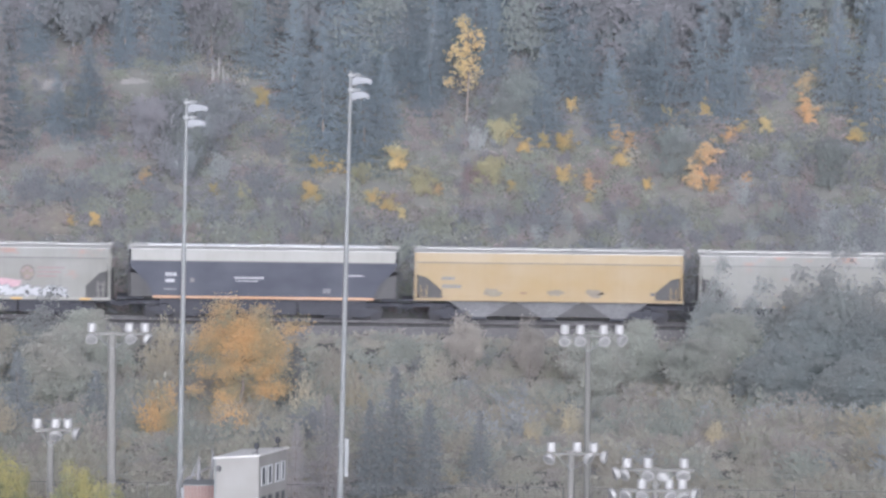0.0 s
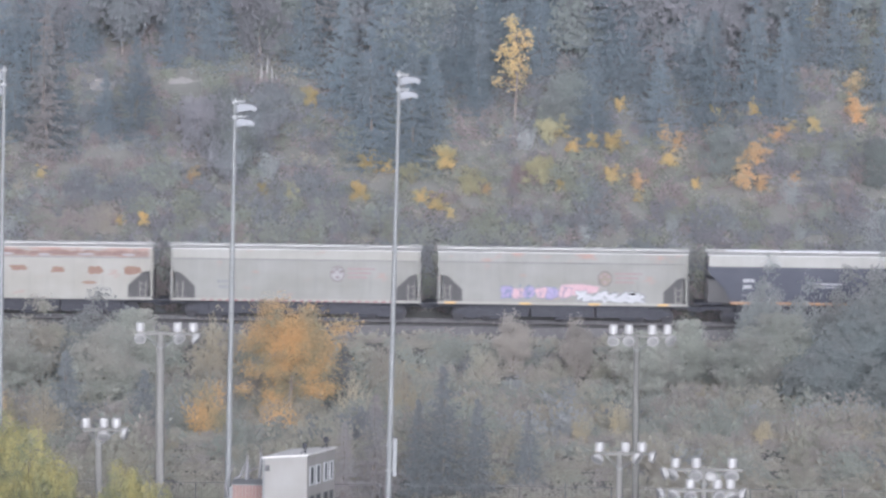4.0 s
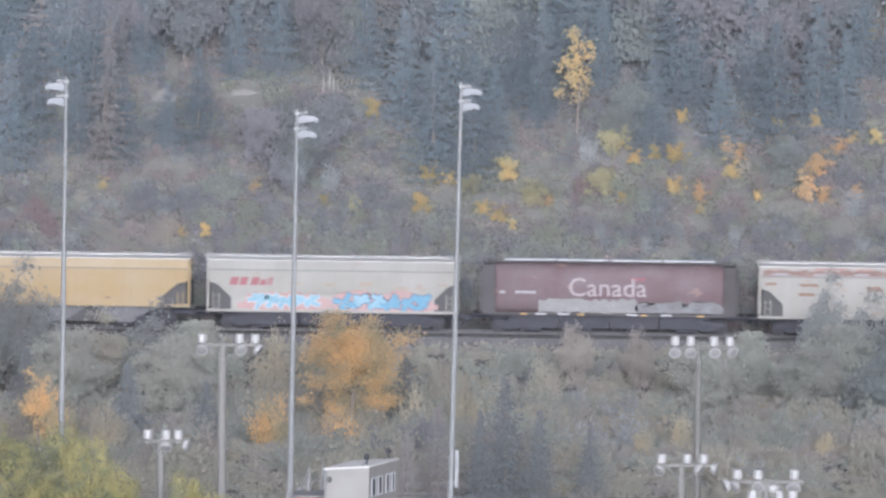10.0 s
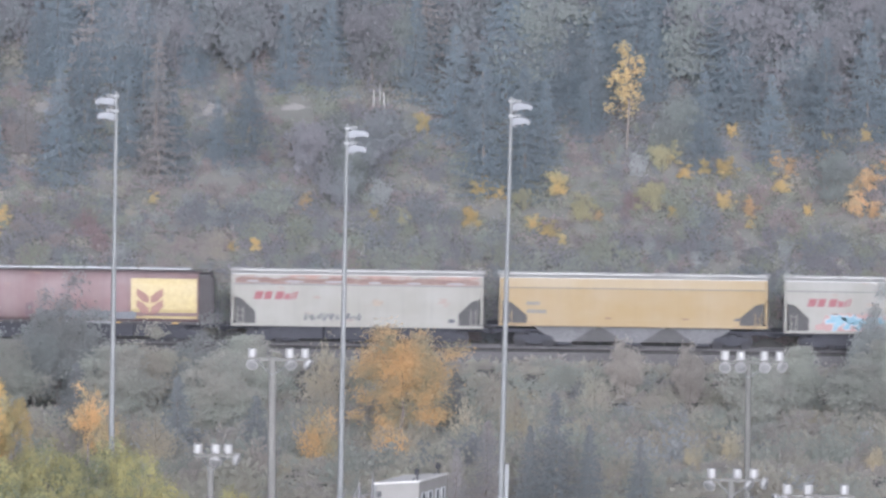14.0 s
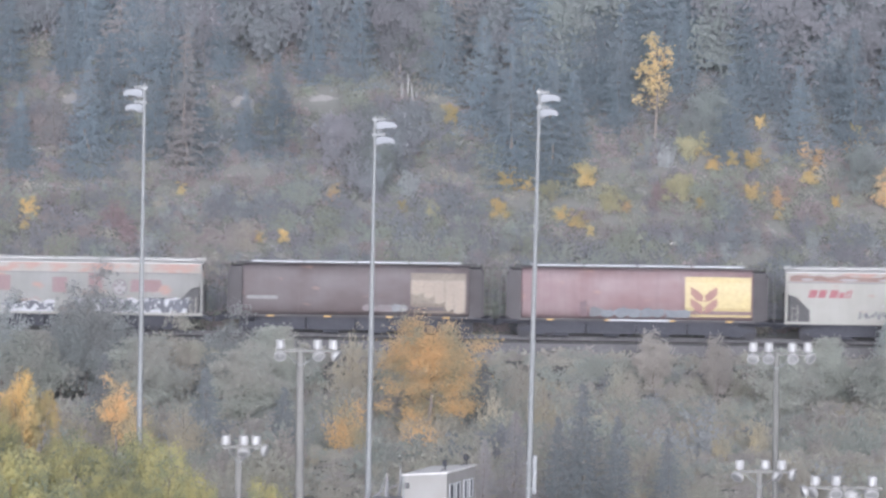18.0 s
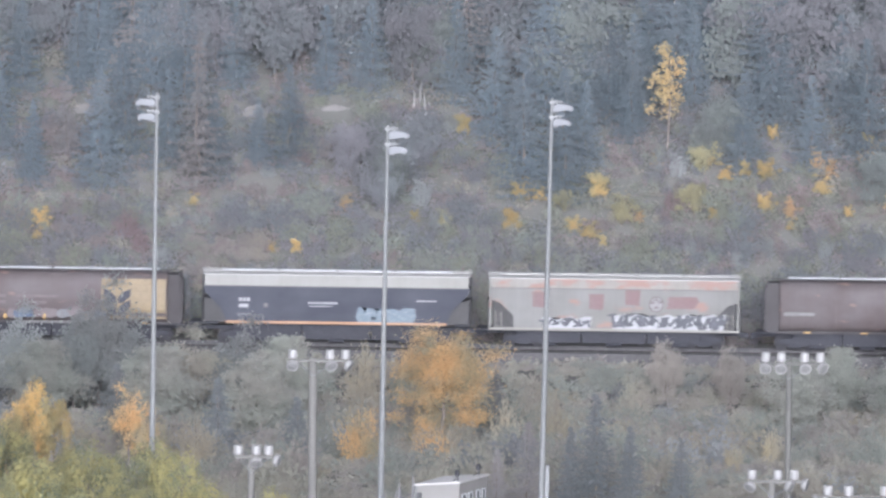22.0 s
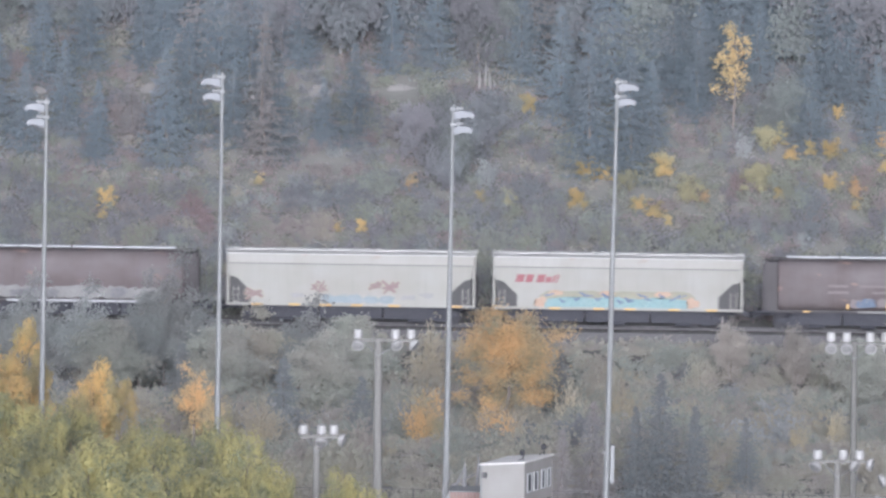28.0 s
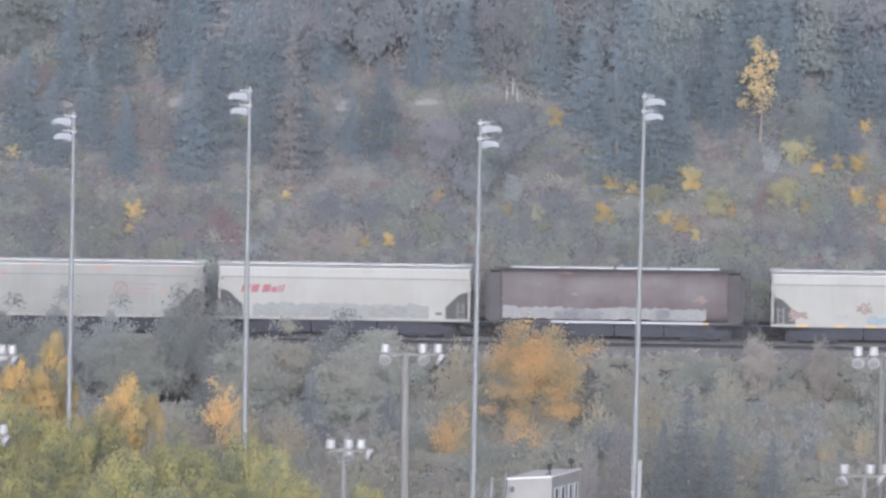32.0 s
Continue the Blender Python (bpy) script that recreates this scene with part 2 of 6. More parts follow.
def lathe(bm, profile, m, n=12):
    """Rings of (radius, height), closed at both ends, at the pose m."""
    rings = []
    for r, z in profile:
        rings.append([bm.verts.new(m @ Vector((r * math.cos(2 * math.pi * i / n), r * math.sin(2 * math.pi * i / n), z))) for i in range(n)])
    for a, b in zip(rings, rings[1:]):
        for i in range(n):
            bm.faces.new((a[i], a[(i + 1) % n], b[(i + 1) % n], b[i]))
    bm.faces.new(rings[0][::-1])
    bm.faces.new(rings[-1])


def thing(name, label, category, m, group=""):
    ob = new(name)
    ob.matrix_basis = m
    return tagged(ob, label, category, group)


# ---- the ground ----
def spread(fine0, fine1, step, far):
    """Stations that are close together where the place is seen, and widen outwards."""
    s = list(np.arange(fine0, fine1 + step / 2, step))
    g, a, b = step, fine0, fine1
    while b < far:
        g *= 1.45
        a, b = a - g, b + g
        s = [a] + s + [b]
    return s


xs, ys = spread(-75, 55, 1.5, 2600), spread(530, 730, 1.5, 3000)
verts = [(x, y, ground_height(x, y)) for y in ys for x in xs]
w = len(xs)
quads = [(j * w + i, j * w + i + 1, (j + 1) * w + i + 1, (j + 1) * w + i) for j in range(len(ys) - 1) for i in range(w - 1)]
me = bpy.data.meshes.new("ground")
me.from_pydata(verts, [], quads)
me.polygons.foreach_set("use_smooth", [True] * len(quads))
me.materials.append(EARTH)
tagged(new("ground", me), "earth, dry grass and leaf litter of the valley and slope", "ground", kind="structure")

# the ballast bed with its two shoulders, the sleepers and rails
bed = finish("track_bed", shape((along, [(-6.5, -2.4), (-2.3, -0.25), (2.3, -0.25), (4.6, -1.2), (4.6, -2.4)], -260, 220)), GRAVEL)
bed.location = (0, TRACK, 0)
tagged(bed, "grey crushed-stone ballast bed under the railway", "track bed", kind="structure")
ties = bmesh.new()
for i in range(170):
    box(ties, -62 + i * 0.62, -61.77 + i * 0.62, TRACK - 1.3, TRACK + 1.3, -0.4, -0.235)
tagged(finish("sleepers", ties, TIMBER), "weathered timber railway sleepers", "sleepers", kind="stuff")
for side in (-0.75, 0.75):
    r = finish("rail", shape((along, [(-0.07, -0.17), (0.07, -0.17), (0.02, -0.13), (0.02, -0.04), (0.036, -0.04), (0.036, 0), (-0.036, 0), (-0.036, -0.04), (-0.02, -0.04), (-0.02, -0.13)], -260, 220)), BRIGHT)
    r.location = (0, TRACK + side, 0)
    tagged(r, "steel rail polished by the wheels", "rail", kind="structure")

# pale clay banks in the wood
BANKS = []
FEATURES = []  # x, y and breadth of what stands out on the slope, which the scrub leaves in sight
for k, (u, v, wide, tall) in enumerate(((95, 148, 46, 20), (238, 147, 54, 20), (-200, 143, 56, 19), (-440, 150, 110, 22))):
    p = on_slope(u, v + tall / 2)
    s, hgt = wide * p.y * TICK, tall * p.y * TICK
    rng = random.Random(k + 60)
    bm = bmesh.new()
    top = [(s * (i / 12 - 0.5), hgt * (0.55 + 0.4 * math.sin(math.pi * i / 12) + rng.uniform(-.12, .12))) for i in range(13)]
    foot = [(s * (0.42 - 0.84 * i / 12), -0.2 + rng.uniform(-.08, .08)) for i in range(13)]
    prism(bm, top + foot, -0.25, 1.6)
    for q in bm.verts:
        if q.co.y < 0 and q.co.z > 0.1:
            q.co.y += 0.45
    FEATURES.append((p.x, p.y, s))
    BANKS.append((p.x, p.y, s))
    ob = finish("clay_bank", bm, CLAY)
    ob.location = p
    tagged(ob, "bare pale clay bank among trees", "clay bank", "clay banks")


# ---- the train ----
PX = 27.9  # ticks in one metre at the track
RED = surface("faded_red_lettering", (0.21, 0.055, 0.06), (0.23, 0.085, 0.085), 1, 0.6, relief=0)
FADEDWHITE = surface("faded_white_lettering", (0.3, 0.262, 0.255), (0.23, 0.19, 0.185), 2.5, 0.6, relief=0)
PALE = surface("white_lettering", (0.36, 0.355, 0.35), (0.3, 0.295, 0.29), 1, 0.6, relief=0)
BLACK = surface("black_lettering", (0.05, 0.05, 0.055), (0.1, 0.1, 0.11), 1, 0.6, relief=0)
GREYED = surface("grey_lettering", (0.13, 0.13, 0.132), (0.17, 0.168, 0.165), 1, 0.6, relief=0)
AMBER = surface("amber_marking", (0.5, 0.31, 0.08), (0.46, 0.27, 0.08), 1, 0.5, relief=0)
WHEAT = surface("yellow_panel_paint", (0.42, 0.33, 0.15), (0.38, 0.31, 0.17), 0.5, 0.6, relief=0)
SHEAF = surface("brown_emblem_paint", (0.2, 0.1, 0.075), (0.24, 0.13, 0.095), 1, 0.6, relief=0)
RUSTY_PATCH = surface("rust_bloom", (0.19, 0.112, 0.078), (0.2, 0.138, 0.105), 1.3, 0.8, relief=0.1)
# blue and coral sprays are greyed, with distance haze in the colour
SKYBLUE = surface("sky_blue_spray", (0.125, 0.245, 0.3), (0.17, 0.28, 0.32), 1, 0.5, relief=0)
DEEPBLUE = surface("deep_blue_spray", (0.06, 0.18, 0.26), (0.09, 0.21, 0.275), 1, 0.5, relief=0)
CORAL = surface("coral_spray", (0.29, 0.165, 0.145), (0.29, 0.19, 0.17), 1, 0.5, relief=0)
TANGERINE = surface("orange_spray", (0.31, 0.19, 0.115), (0.3, 0.21, 0.14), 1, 0.5, relief=0)
RUST_EDGE = surface("faded_rust_edge", (0.16, 0.1, 0.082), (0.2, 0.145, 0.122), 1.1, 0.8, relief=0.05)
CLEAN_MARK = surface("pale_emblem_paint", (0.25, 0.24, 0.23), (0.22, 0.2, 0.19), 1, 0.6, relief=0)
DUSKBLUE = surface("dusky_blue_spray", (0.06, 0.09, 0.14), (0.09, 0.115, 0.155), 1, 0.6, relief=0)
WORNDARK = surface("worn_brown_beige_paint", (0.17, 0.14, 0.11), (0.21, 0.175, 0.13), 0.6, 0.7, relief=0)
INK = surface("grey_spray", (0.1, 0.105, 0.11), (0.13, 0.135, 0.14), 1, 0.6, relief=0)
OLIVEGREEN = surface("olive_spray", (0.185, 0.178, 0.115), (0.21, 0.175, 0.115), 1, 0.5, relief=0)
# turquoise greyed for haze like the blue sprays
TURQUOISE = surface("turquoise_spray", (0.12, 0.213, 0.21), (0.155, 0.228, 0.216), 1, 0.5, relief=0)
SILVERSPRAY = surface("silver_spray", (0.13, 0.122, 0.11), (0.155, 0.147, 0.132), 0.8, 0.5, relief=0)
FADED_TEXT = surface("faded_lettering", (0.14, 0.112, 0.106), (0.115, 0.094, 0.09), 1, 0.6, relief=0)
SALMON = surface("faded_salmon_lettering", (0.222, 0.152, 0.142), (0.2, 0.165, 0.155), 1, 0.6, relief=0)
FADEDBLUE = surface("washed_blue_spray", (0.147, 0.184, 0.194), (0.189, 0.202, 0.207), 0.8, 0.5, relief=0)
DIMBLUE = surface("dim_blue_spray", (0.095, 0.13, 0.152), (0.12, 0.15, 0.17), 0.8, 0.5, relief=0)
WASH = surface("washed_olive_grey_spray", (0.165, 0.161, 0.146), (0.185, 0.18, 0.165), 0.8, 0.6, relief=0)
MAROONSPRAY = surface("maroon_spray", (0.155, 0.098, 0.085), (0.19, 0.135, 0.115), 0.8, 0.5, relief=0)
VIOLET = surface("violet_spray", (0.17, 0.14, 0.24), (0.22, 0.18, 0.27), 0.8, 0.5, relief=0)
WORN = surface("worn_beige_paint", (0.27, 0.222, 0.17), (0.225, 0.183, 0.143), 0.6, 0.7, relief=0)
FADEDRED = surface("faded_dull_red_paint", (0.18, 0.115, 0.108), (0.19, 0.14, 0.13), 0.9, 0.7, relief=0)
OCHRE = surface("faded_ochre_paint", (0.27, 0.208, 0.122), (0.24, 0.188, 0.122), 0.6, 0.7, relief=0)
MAGENTA = surface("pink_spray", (0.34, 0.2, 0.21), (0.34, 0.23, 0.235), 0.8, 0.5, relief=0)
# dark tone that holds the shade of recessed car ends and bay gaps
RECESS = surface("recess_shade_steel", (0.066, 0.063, 0.06), (0.085, 0.081, 0.078), 1.2, 0.8)
# the seam's shadow line is put into this darker colour
SEAM = surface("seam_shadow_tone", (0.13, 0.122, 0.115), (0.16, 0.15, 0.14), 1, 0.8, relief=0)
WINE = surface("dark_emblem_ring", (0.12, 0.1, 0.095), (0.15, 0.125, 0.115), 1, 0.6, relief=0)
SIDE = -1.6  # the cars' flank towards the valley


def decal(car, name, outline, material, lift=0.0, label="", y=None):
    """A painted patch: its outline in x and z on the car's flank."""
    bm = bmesh.new()
    y = SIDE if y is None else y
    f = bm.faces.new([bm.verts.new((x, y - 0.006 - lift, z)) for x, z in outline])
    bmesh.ops.triangulate(bm, faces=[f])
    return part(name, bm, material, car, label)


def bars(car, name, x, z, wide, tall, n, material, slant=0.0, label="", y=None):
    """Lettering that stays plain bars."""
    bm = bmesh.new()
    y = (SIDE if y is None else y) - 0.008
    step = wide / n
    for i in range(n):
        a, b = x + i * step, x + (i + 0.78) * step
        bm.faces.new([bm.verts.new(q) for q in ((a, y, z), (b, y, z), (b + slant, y, z + tall), (a + slant, y, z + tall))])
    return part(name, bm, material, car, label)


def blob(rng, x, z, wide, tall, n=11, jag=0.22):
    pts = []
    for i in range(n):
        a = 2 * math.pi * i / n
        r = 1 + rng.uniform(-jag, jag)
        c, s = math.cos(a), math.sin(a)
        q = 1 / max(abs(c), abs(s)) ** 0.6
        pts.append((x + wide / 2 * r * c * q * 0.85, z + tall / 2 * r * s * q * 0.85))
    return pts


def graffiti(car, seed, x0, x1, z0, z1, fills, edge=None, letters=5, aura=None, y=None, label="spray-painted graffiti lettering"):
    """Overlapping bulging letters over an aura, with an edge line and strokes cut into them."""
    rng = random.Random(seed)
    y = (SIDE if y is None else y) - 0.006

    def painted(name, sheets, parent, words=""):
        """Layers of spray paint that make one shape: outline, material and lift of each."""
        bm, mats = bmesh.new(), []
        for outline, material, lift in sheets:
            if material not in mats:
                mats.append(material)
            f = bm.faces.new([bm.verts.new((x, y - lift, min(max(z, z0 - 0.05), z1 + 0.15))) for x, z in outline])
            f.material_index = mats.index(material)
        ob = part(name, bm, mats, parent, words)
        ob.data.polygons.foreach_set("use_smooth", [False] * len(ob.data.polygons))
        return ob

    wide, mid, tall = (x1 - x0) / letters, (z0 + z1) / 2, z1 - z0
    n = letters * 4
    upper = [(x0 - 0.2 + (x1 - x0 + 0.4) * i / n, z1 + rng.uniform(-.12, .14)) for i in range(n + 1)]
    lower = [(x0 - 0.2 + (x1 - x0 + 0.4) * i / n, z0 + rng.uniform(-.05, .1)) for i in range(n + 1)]
    ground = [(lower + upper[::-1], aura, 0.0)]
    whole = painted("graffiti", ground, car, label) if aura else None
    for i in range(letters):
        sheets = []
        c = x0 + (i + 0.5) * wide + rng.uniform(-.1, .1) * wide
        h = tall * rng.uniform(0.75, 1.0)
        out = blob(rng, c, z0 + h / 2, wide * 1.3, h)
        if edge:
            sheets.append(([(c + (x - c) * 1.08, mid + (z - mid) * 1.08) for x, z in out], edge, 0.003 + 0.0008 * i))
        sheets.append((out, rng.choice(fills), 0.0034 + 0.0008 * i))
        for _ in range(3):
            sx, sz, a = c + rng.uniform(-.35, .35) * wide, z0 + rng.uniform(0.2, 0.8) * tall, rng.uniform(0.2, 2.9)
            dx, dz, t = math.cos(a) * wide * 0.22, math.sin(a) * tall * 0.25, 0.05
            sheets.append(([(sx - dx, sz - dz), (sx - dx + t, sz - dz - t), (sx + dx + t, sz + dz), (sx + dx, sz + dz + t)], edge or rng.choice(fills), 0.012))
        ob = painted("sprayed_letter" if whole else "graffiti", sheets, whole or car, "" if whole else label)
        whole = whole or ob
    return whole


def lettering(car, text, x, z, size, material, label, y=None):
    cu = bpy.data.curves.new("lettering", "FONT")
    cu.body, cu.size, cu.resolution_u = text, size, 3
    tmp = bpy.data.objects.new("lettering", cu)
    me = bpy.data.meshes.new_from_object(tmp)
    me.transform(Matrix.Translation((x, (SIDE if y is None else y) - 0.012, z)) @ Matrix.Rotation(radians(90), 4, "X"))
    me.materials.clear()
    me.materials.append(material)
    ob = new("lettering", me)
    ob.parent = car
    bpy.data.objects.remove(tmp)
    return tagged(ob, label)


WHEELSETS = []


def running_gear(car, ends):
    """Two bogies with their wheelsets, and the couplers."""
    for s in (-1, 1):
        x = s * (ends - 2.3)
        bm = bmesh.new()
        for y in (-1.05, 1.05):
            prism(bm, [(x - 1.2, 0.5), (x - 1.15, 0.68), (x - 0.5, 0.82), (x + 0.5, 0.82), (x + 1.15, 0.68), (x + 1.2, 0.5), (x + 0.6, 0.42), (x + 0.35, 0.2), (x - 0.35, 0.2), (x - 0.6, 0.42)], y - 0.09, y + 0.09)
        box(bm, x - 0.25, x + 0.25, -1.2, 1.2, 0.55, 0.95, 0.03)
        bogie = part("bogie", bm, GRIME, car, "dark grimy cast-steel bogie")
        for dx in (-0.89, 0.89):
            bm = bmesh.new()
            rod(bm, (0, -1.1, 0), (0, 1.1, 0), 0.08)
            for y in (-0.79, 0.72):
                rod(bm, (0, y, 0), (0, y + 0.07, 0), 0.46, n=20)
                rod(bm, (0, y - 0.03, 0), (0, y + 0.1, 0), 0.17, n=10)
            for a in range(4):
                c, si = math.cos(a * math.pi / 2), math.sin(a * math.pi / 2)
                rod(bm, (c * 0.22, -0.81, si * 0.22), (c * 0.36, -0.81, si * 0.36), 0.03, n=5)
            wheel = part("wheelset", bm, RUSTY, bogie)
            wheel.matrix_parent_inverse = Matrix.Translation((x + dx, 0, 0.46))
            WHEELSETS.append(wheel)
        part("coupler", shape((box, s * (ends + 0.0), s * (ends + 0.42), -0.12, 0.12, 0.72, 1.0, 0.03), (box, s * (ends + 0.3), s * (ends + 0.55), -0.16, 0.16, 0.66, 1.06, 0.05)), GRIME, car)


def ladder(car, x, z0, z1, material, y, wide=0.42):
    bm = bmesh.new()
    for dx in (-wide / 2, wide / 2):
        box(bm, x + dx - 0.025, x + dx + 0.025, y - 0.05, y, z0, z1)
    z = z0 + 0.2
    while z < z1:
        rod(bm, (x - wide / 2, y - 0.03, z), (x + wide / 2, y - 0.03, z), 0.014, n=5)
        z += 0.38
    part("ladder", bm, material, car)


def bays(car, half, count, sill, material):
    """The discharge hoppers under the belly, each with its gate."""
    span = 2 * half / count
    for i in range(count):
        c = -half + (i + 0.5) * span
        low = 0.45 if material is BAY else span * 0.485
        bay = part("hopper_bay", shape((prism, [(c - span * 0.495, sill), (c + span * 0.495, sill), (c + low, 0.32), (c - low, 0.32)], -1.05, 1.05)), material, car, "grey sloped discharge hopper")
        part("gate", shape((box, c - 0.5, c + 0.5, -1.4, 1.4, 0.18, 0.32, 0.02)), GRIME, bay)
        # added panel closes the gap between bays at the tone of soft shade
        if material is BAY and i:
            part("bay_gap_panel", shape((prism, [(c - span / 2, sill - 0.05), (c - span / 2 + span * 0.4, 0.38), (c - span / 2 - span * 0.4, 0.38)], -1.0, -0.9)), RECESS, bay)


def hatches(car, half, count, z, material, wide=0.35, gap=0.16, tall=0.09):
    step = 2 * half / count
    for i in range(count):
        part("hatch_cover", shape((box, -half + i * step + gap / 2, -half + (i + 1) * step - gap / 2, -wide, wide, z, z + tall, 0.03)), material, car, "long white roof hatch cover")


def flat_sided_car(label, x0, x1, paint, top, sill_paint, roof=None, sill=1.2, cut=1.35, frames=True, long_hatches=False):
    """A covered grain hopper with flat flanks, the corners cut away over the bogies."""
    half = (x1 - x0) / 2 / PX
    car = thing("grain_hopper_car", label, "railway car", pose((x0 + x1) / 2 / PX, TRACK, 0), "cars of the grain train")
    e = half - 0.22 if frames else half
    outline = [(-e, 3.82), (-e, 3.0), (-e + cut * 0.35, 2.88), (-e + cut, 2.05), (-e + cut, sill + 0.1), (e - cut, sill + 0.1), (e - cut, 2.05), (e - cut * 0.35, 2.88), (e, 3.0), (e, 3.82)]
    if not frames:
        outline = [(-e, 3.72), (-e + 0.12, 3.3), (-e + cut * 0.75, 2.3), (-e + cut, sill + 0.1), (e - cut, sill + 0.1), (e - cut * 0.75, 2.3), (e - 0.12, 3.3), (e, 3.72)]
    shoulder = 3.82 if frames else 3.72
    part("body", shape((prism, outline, SIDE, -SIDE)), paint, car)
    part("top_chord", shape((along, [(SIDE - 0.02, shoulder), (SIDE - 0.02, shoulder + 0.05), (SIDE + 0.11, 4.42), (-SIDE - 0.11, 4.42), (-SIDE + 0.02, shoulder + 0.05), (-SIDE + 0.02, shoulder)], -half + 0.1, half - 0.1)), top, car)
    # thin strip that colours in the shadow line under the top chord
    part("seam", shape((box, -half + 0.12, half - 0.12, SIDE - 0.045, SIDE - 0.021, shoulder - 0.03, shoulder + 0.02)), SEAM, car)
    part("roof", shape((along, [(SIDE + 0.1, 4.424), (SIDE + 0.1, 4.47), (0, 4.6), (-SIDE - 0.1, 4.47), (-SIDE - 0.1, 4.424)], -half, half)), roof or GRATE, car)
    if long_hatches:
        hatches(car, half - 1.1, 4, 4.6, HATCH)
    else:
        hatches(car, half - 0.6, 5, 4.58, roof or GRATE, 0.3, 0.3)
    for y in (-0.95, 0.6):
        part("running_board", shape((box, -half - 0.1, half + 0.1, y, y + 0.35, 4.6, 4.64)), GRATE, car)
    reach = half if frames else half - cut
    for y in (SIDE - 0.03, -SIDE - 0.12):
        part("side_sill", shape((box, -reach, reach, y, y + 0.15, sill - 0.06, sill + 0.1)), sill_paint, car)
    part("centre_sill", shape((box, -half - 0.25, half + 0.25, -0.35, 0.35, 0.85, 1.1)), GRIME, car)
    for s in (-1, 1):
        x = s * (half - 0.1)
        part("end_platform", shape((box, x - 0.9, x + 0.1 if s > 0 else x + 0.9, -1.5, 1.5, sill - 0.12, sill - 0.02)), GRIME, car)
        for y in (-0.8, 0.8):
            part("slope_sheet_brace", shape((rod, (s * (half - 0.5), y, sill), (s * (e - cut * 0.4), y, 2.8), 0.06)), GRIME, car)
        if frames:
            for y in (SIDE, -SIDE - 0.1):
                part("corner_post", shape((box, x - 0.07, x + 0.07, y, y + 0.1, sill, 4.4)), paint, car)
            ladder(car, s * (half - 0.62), sill, 2.35, sill_paint, SIDE + 0.03, 0.36)
        else:
            part("brake_stand", shape((box, s * (half - 1.0) - 0.1, s * (half - 1.0) + 0.1, -0.9, -0.7, sill, 2.6), (rod, (s * (half - 1.0), -0.95, 2.4), (s * (half - 1.0), -0.9, 2.4), 0.28)), BAY, car)
        part("end_wall", shape((box, s * e, s * (e + 0.03), -1.5, 1.5, 3.0, 4.4)), paint, car)
        # sheet and plate fill the cut-away end, coloured as dark as its shade
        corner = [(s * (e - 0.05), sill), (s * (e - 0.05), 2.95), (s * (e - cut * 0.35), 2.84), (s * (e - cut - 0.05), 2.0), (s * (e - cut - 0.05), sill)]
        part("end_sheet", shape((prism, corner, -1.2, 1.2)), RECESS, car, "sloping end sheet with the recess's shade in its colour")
        part("end_frame", shape((box, min(s * (half + 0.02), s * (half + 0.1)), max(s * (half + 0.02), s * (half + 0.1)), -1.2, 1.2, sill, 3.0, 0.03)), RECESS, car, "dark plate in the gap at the car's end")
    bays(car, half - cut - 0.4, 3, sill, BAY if paint is GOLD else GRIME)
    running_gear(car, half + 0.05)
    return car, half


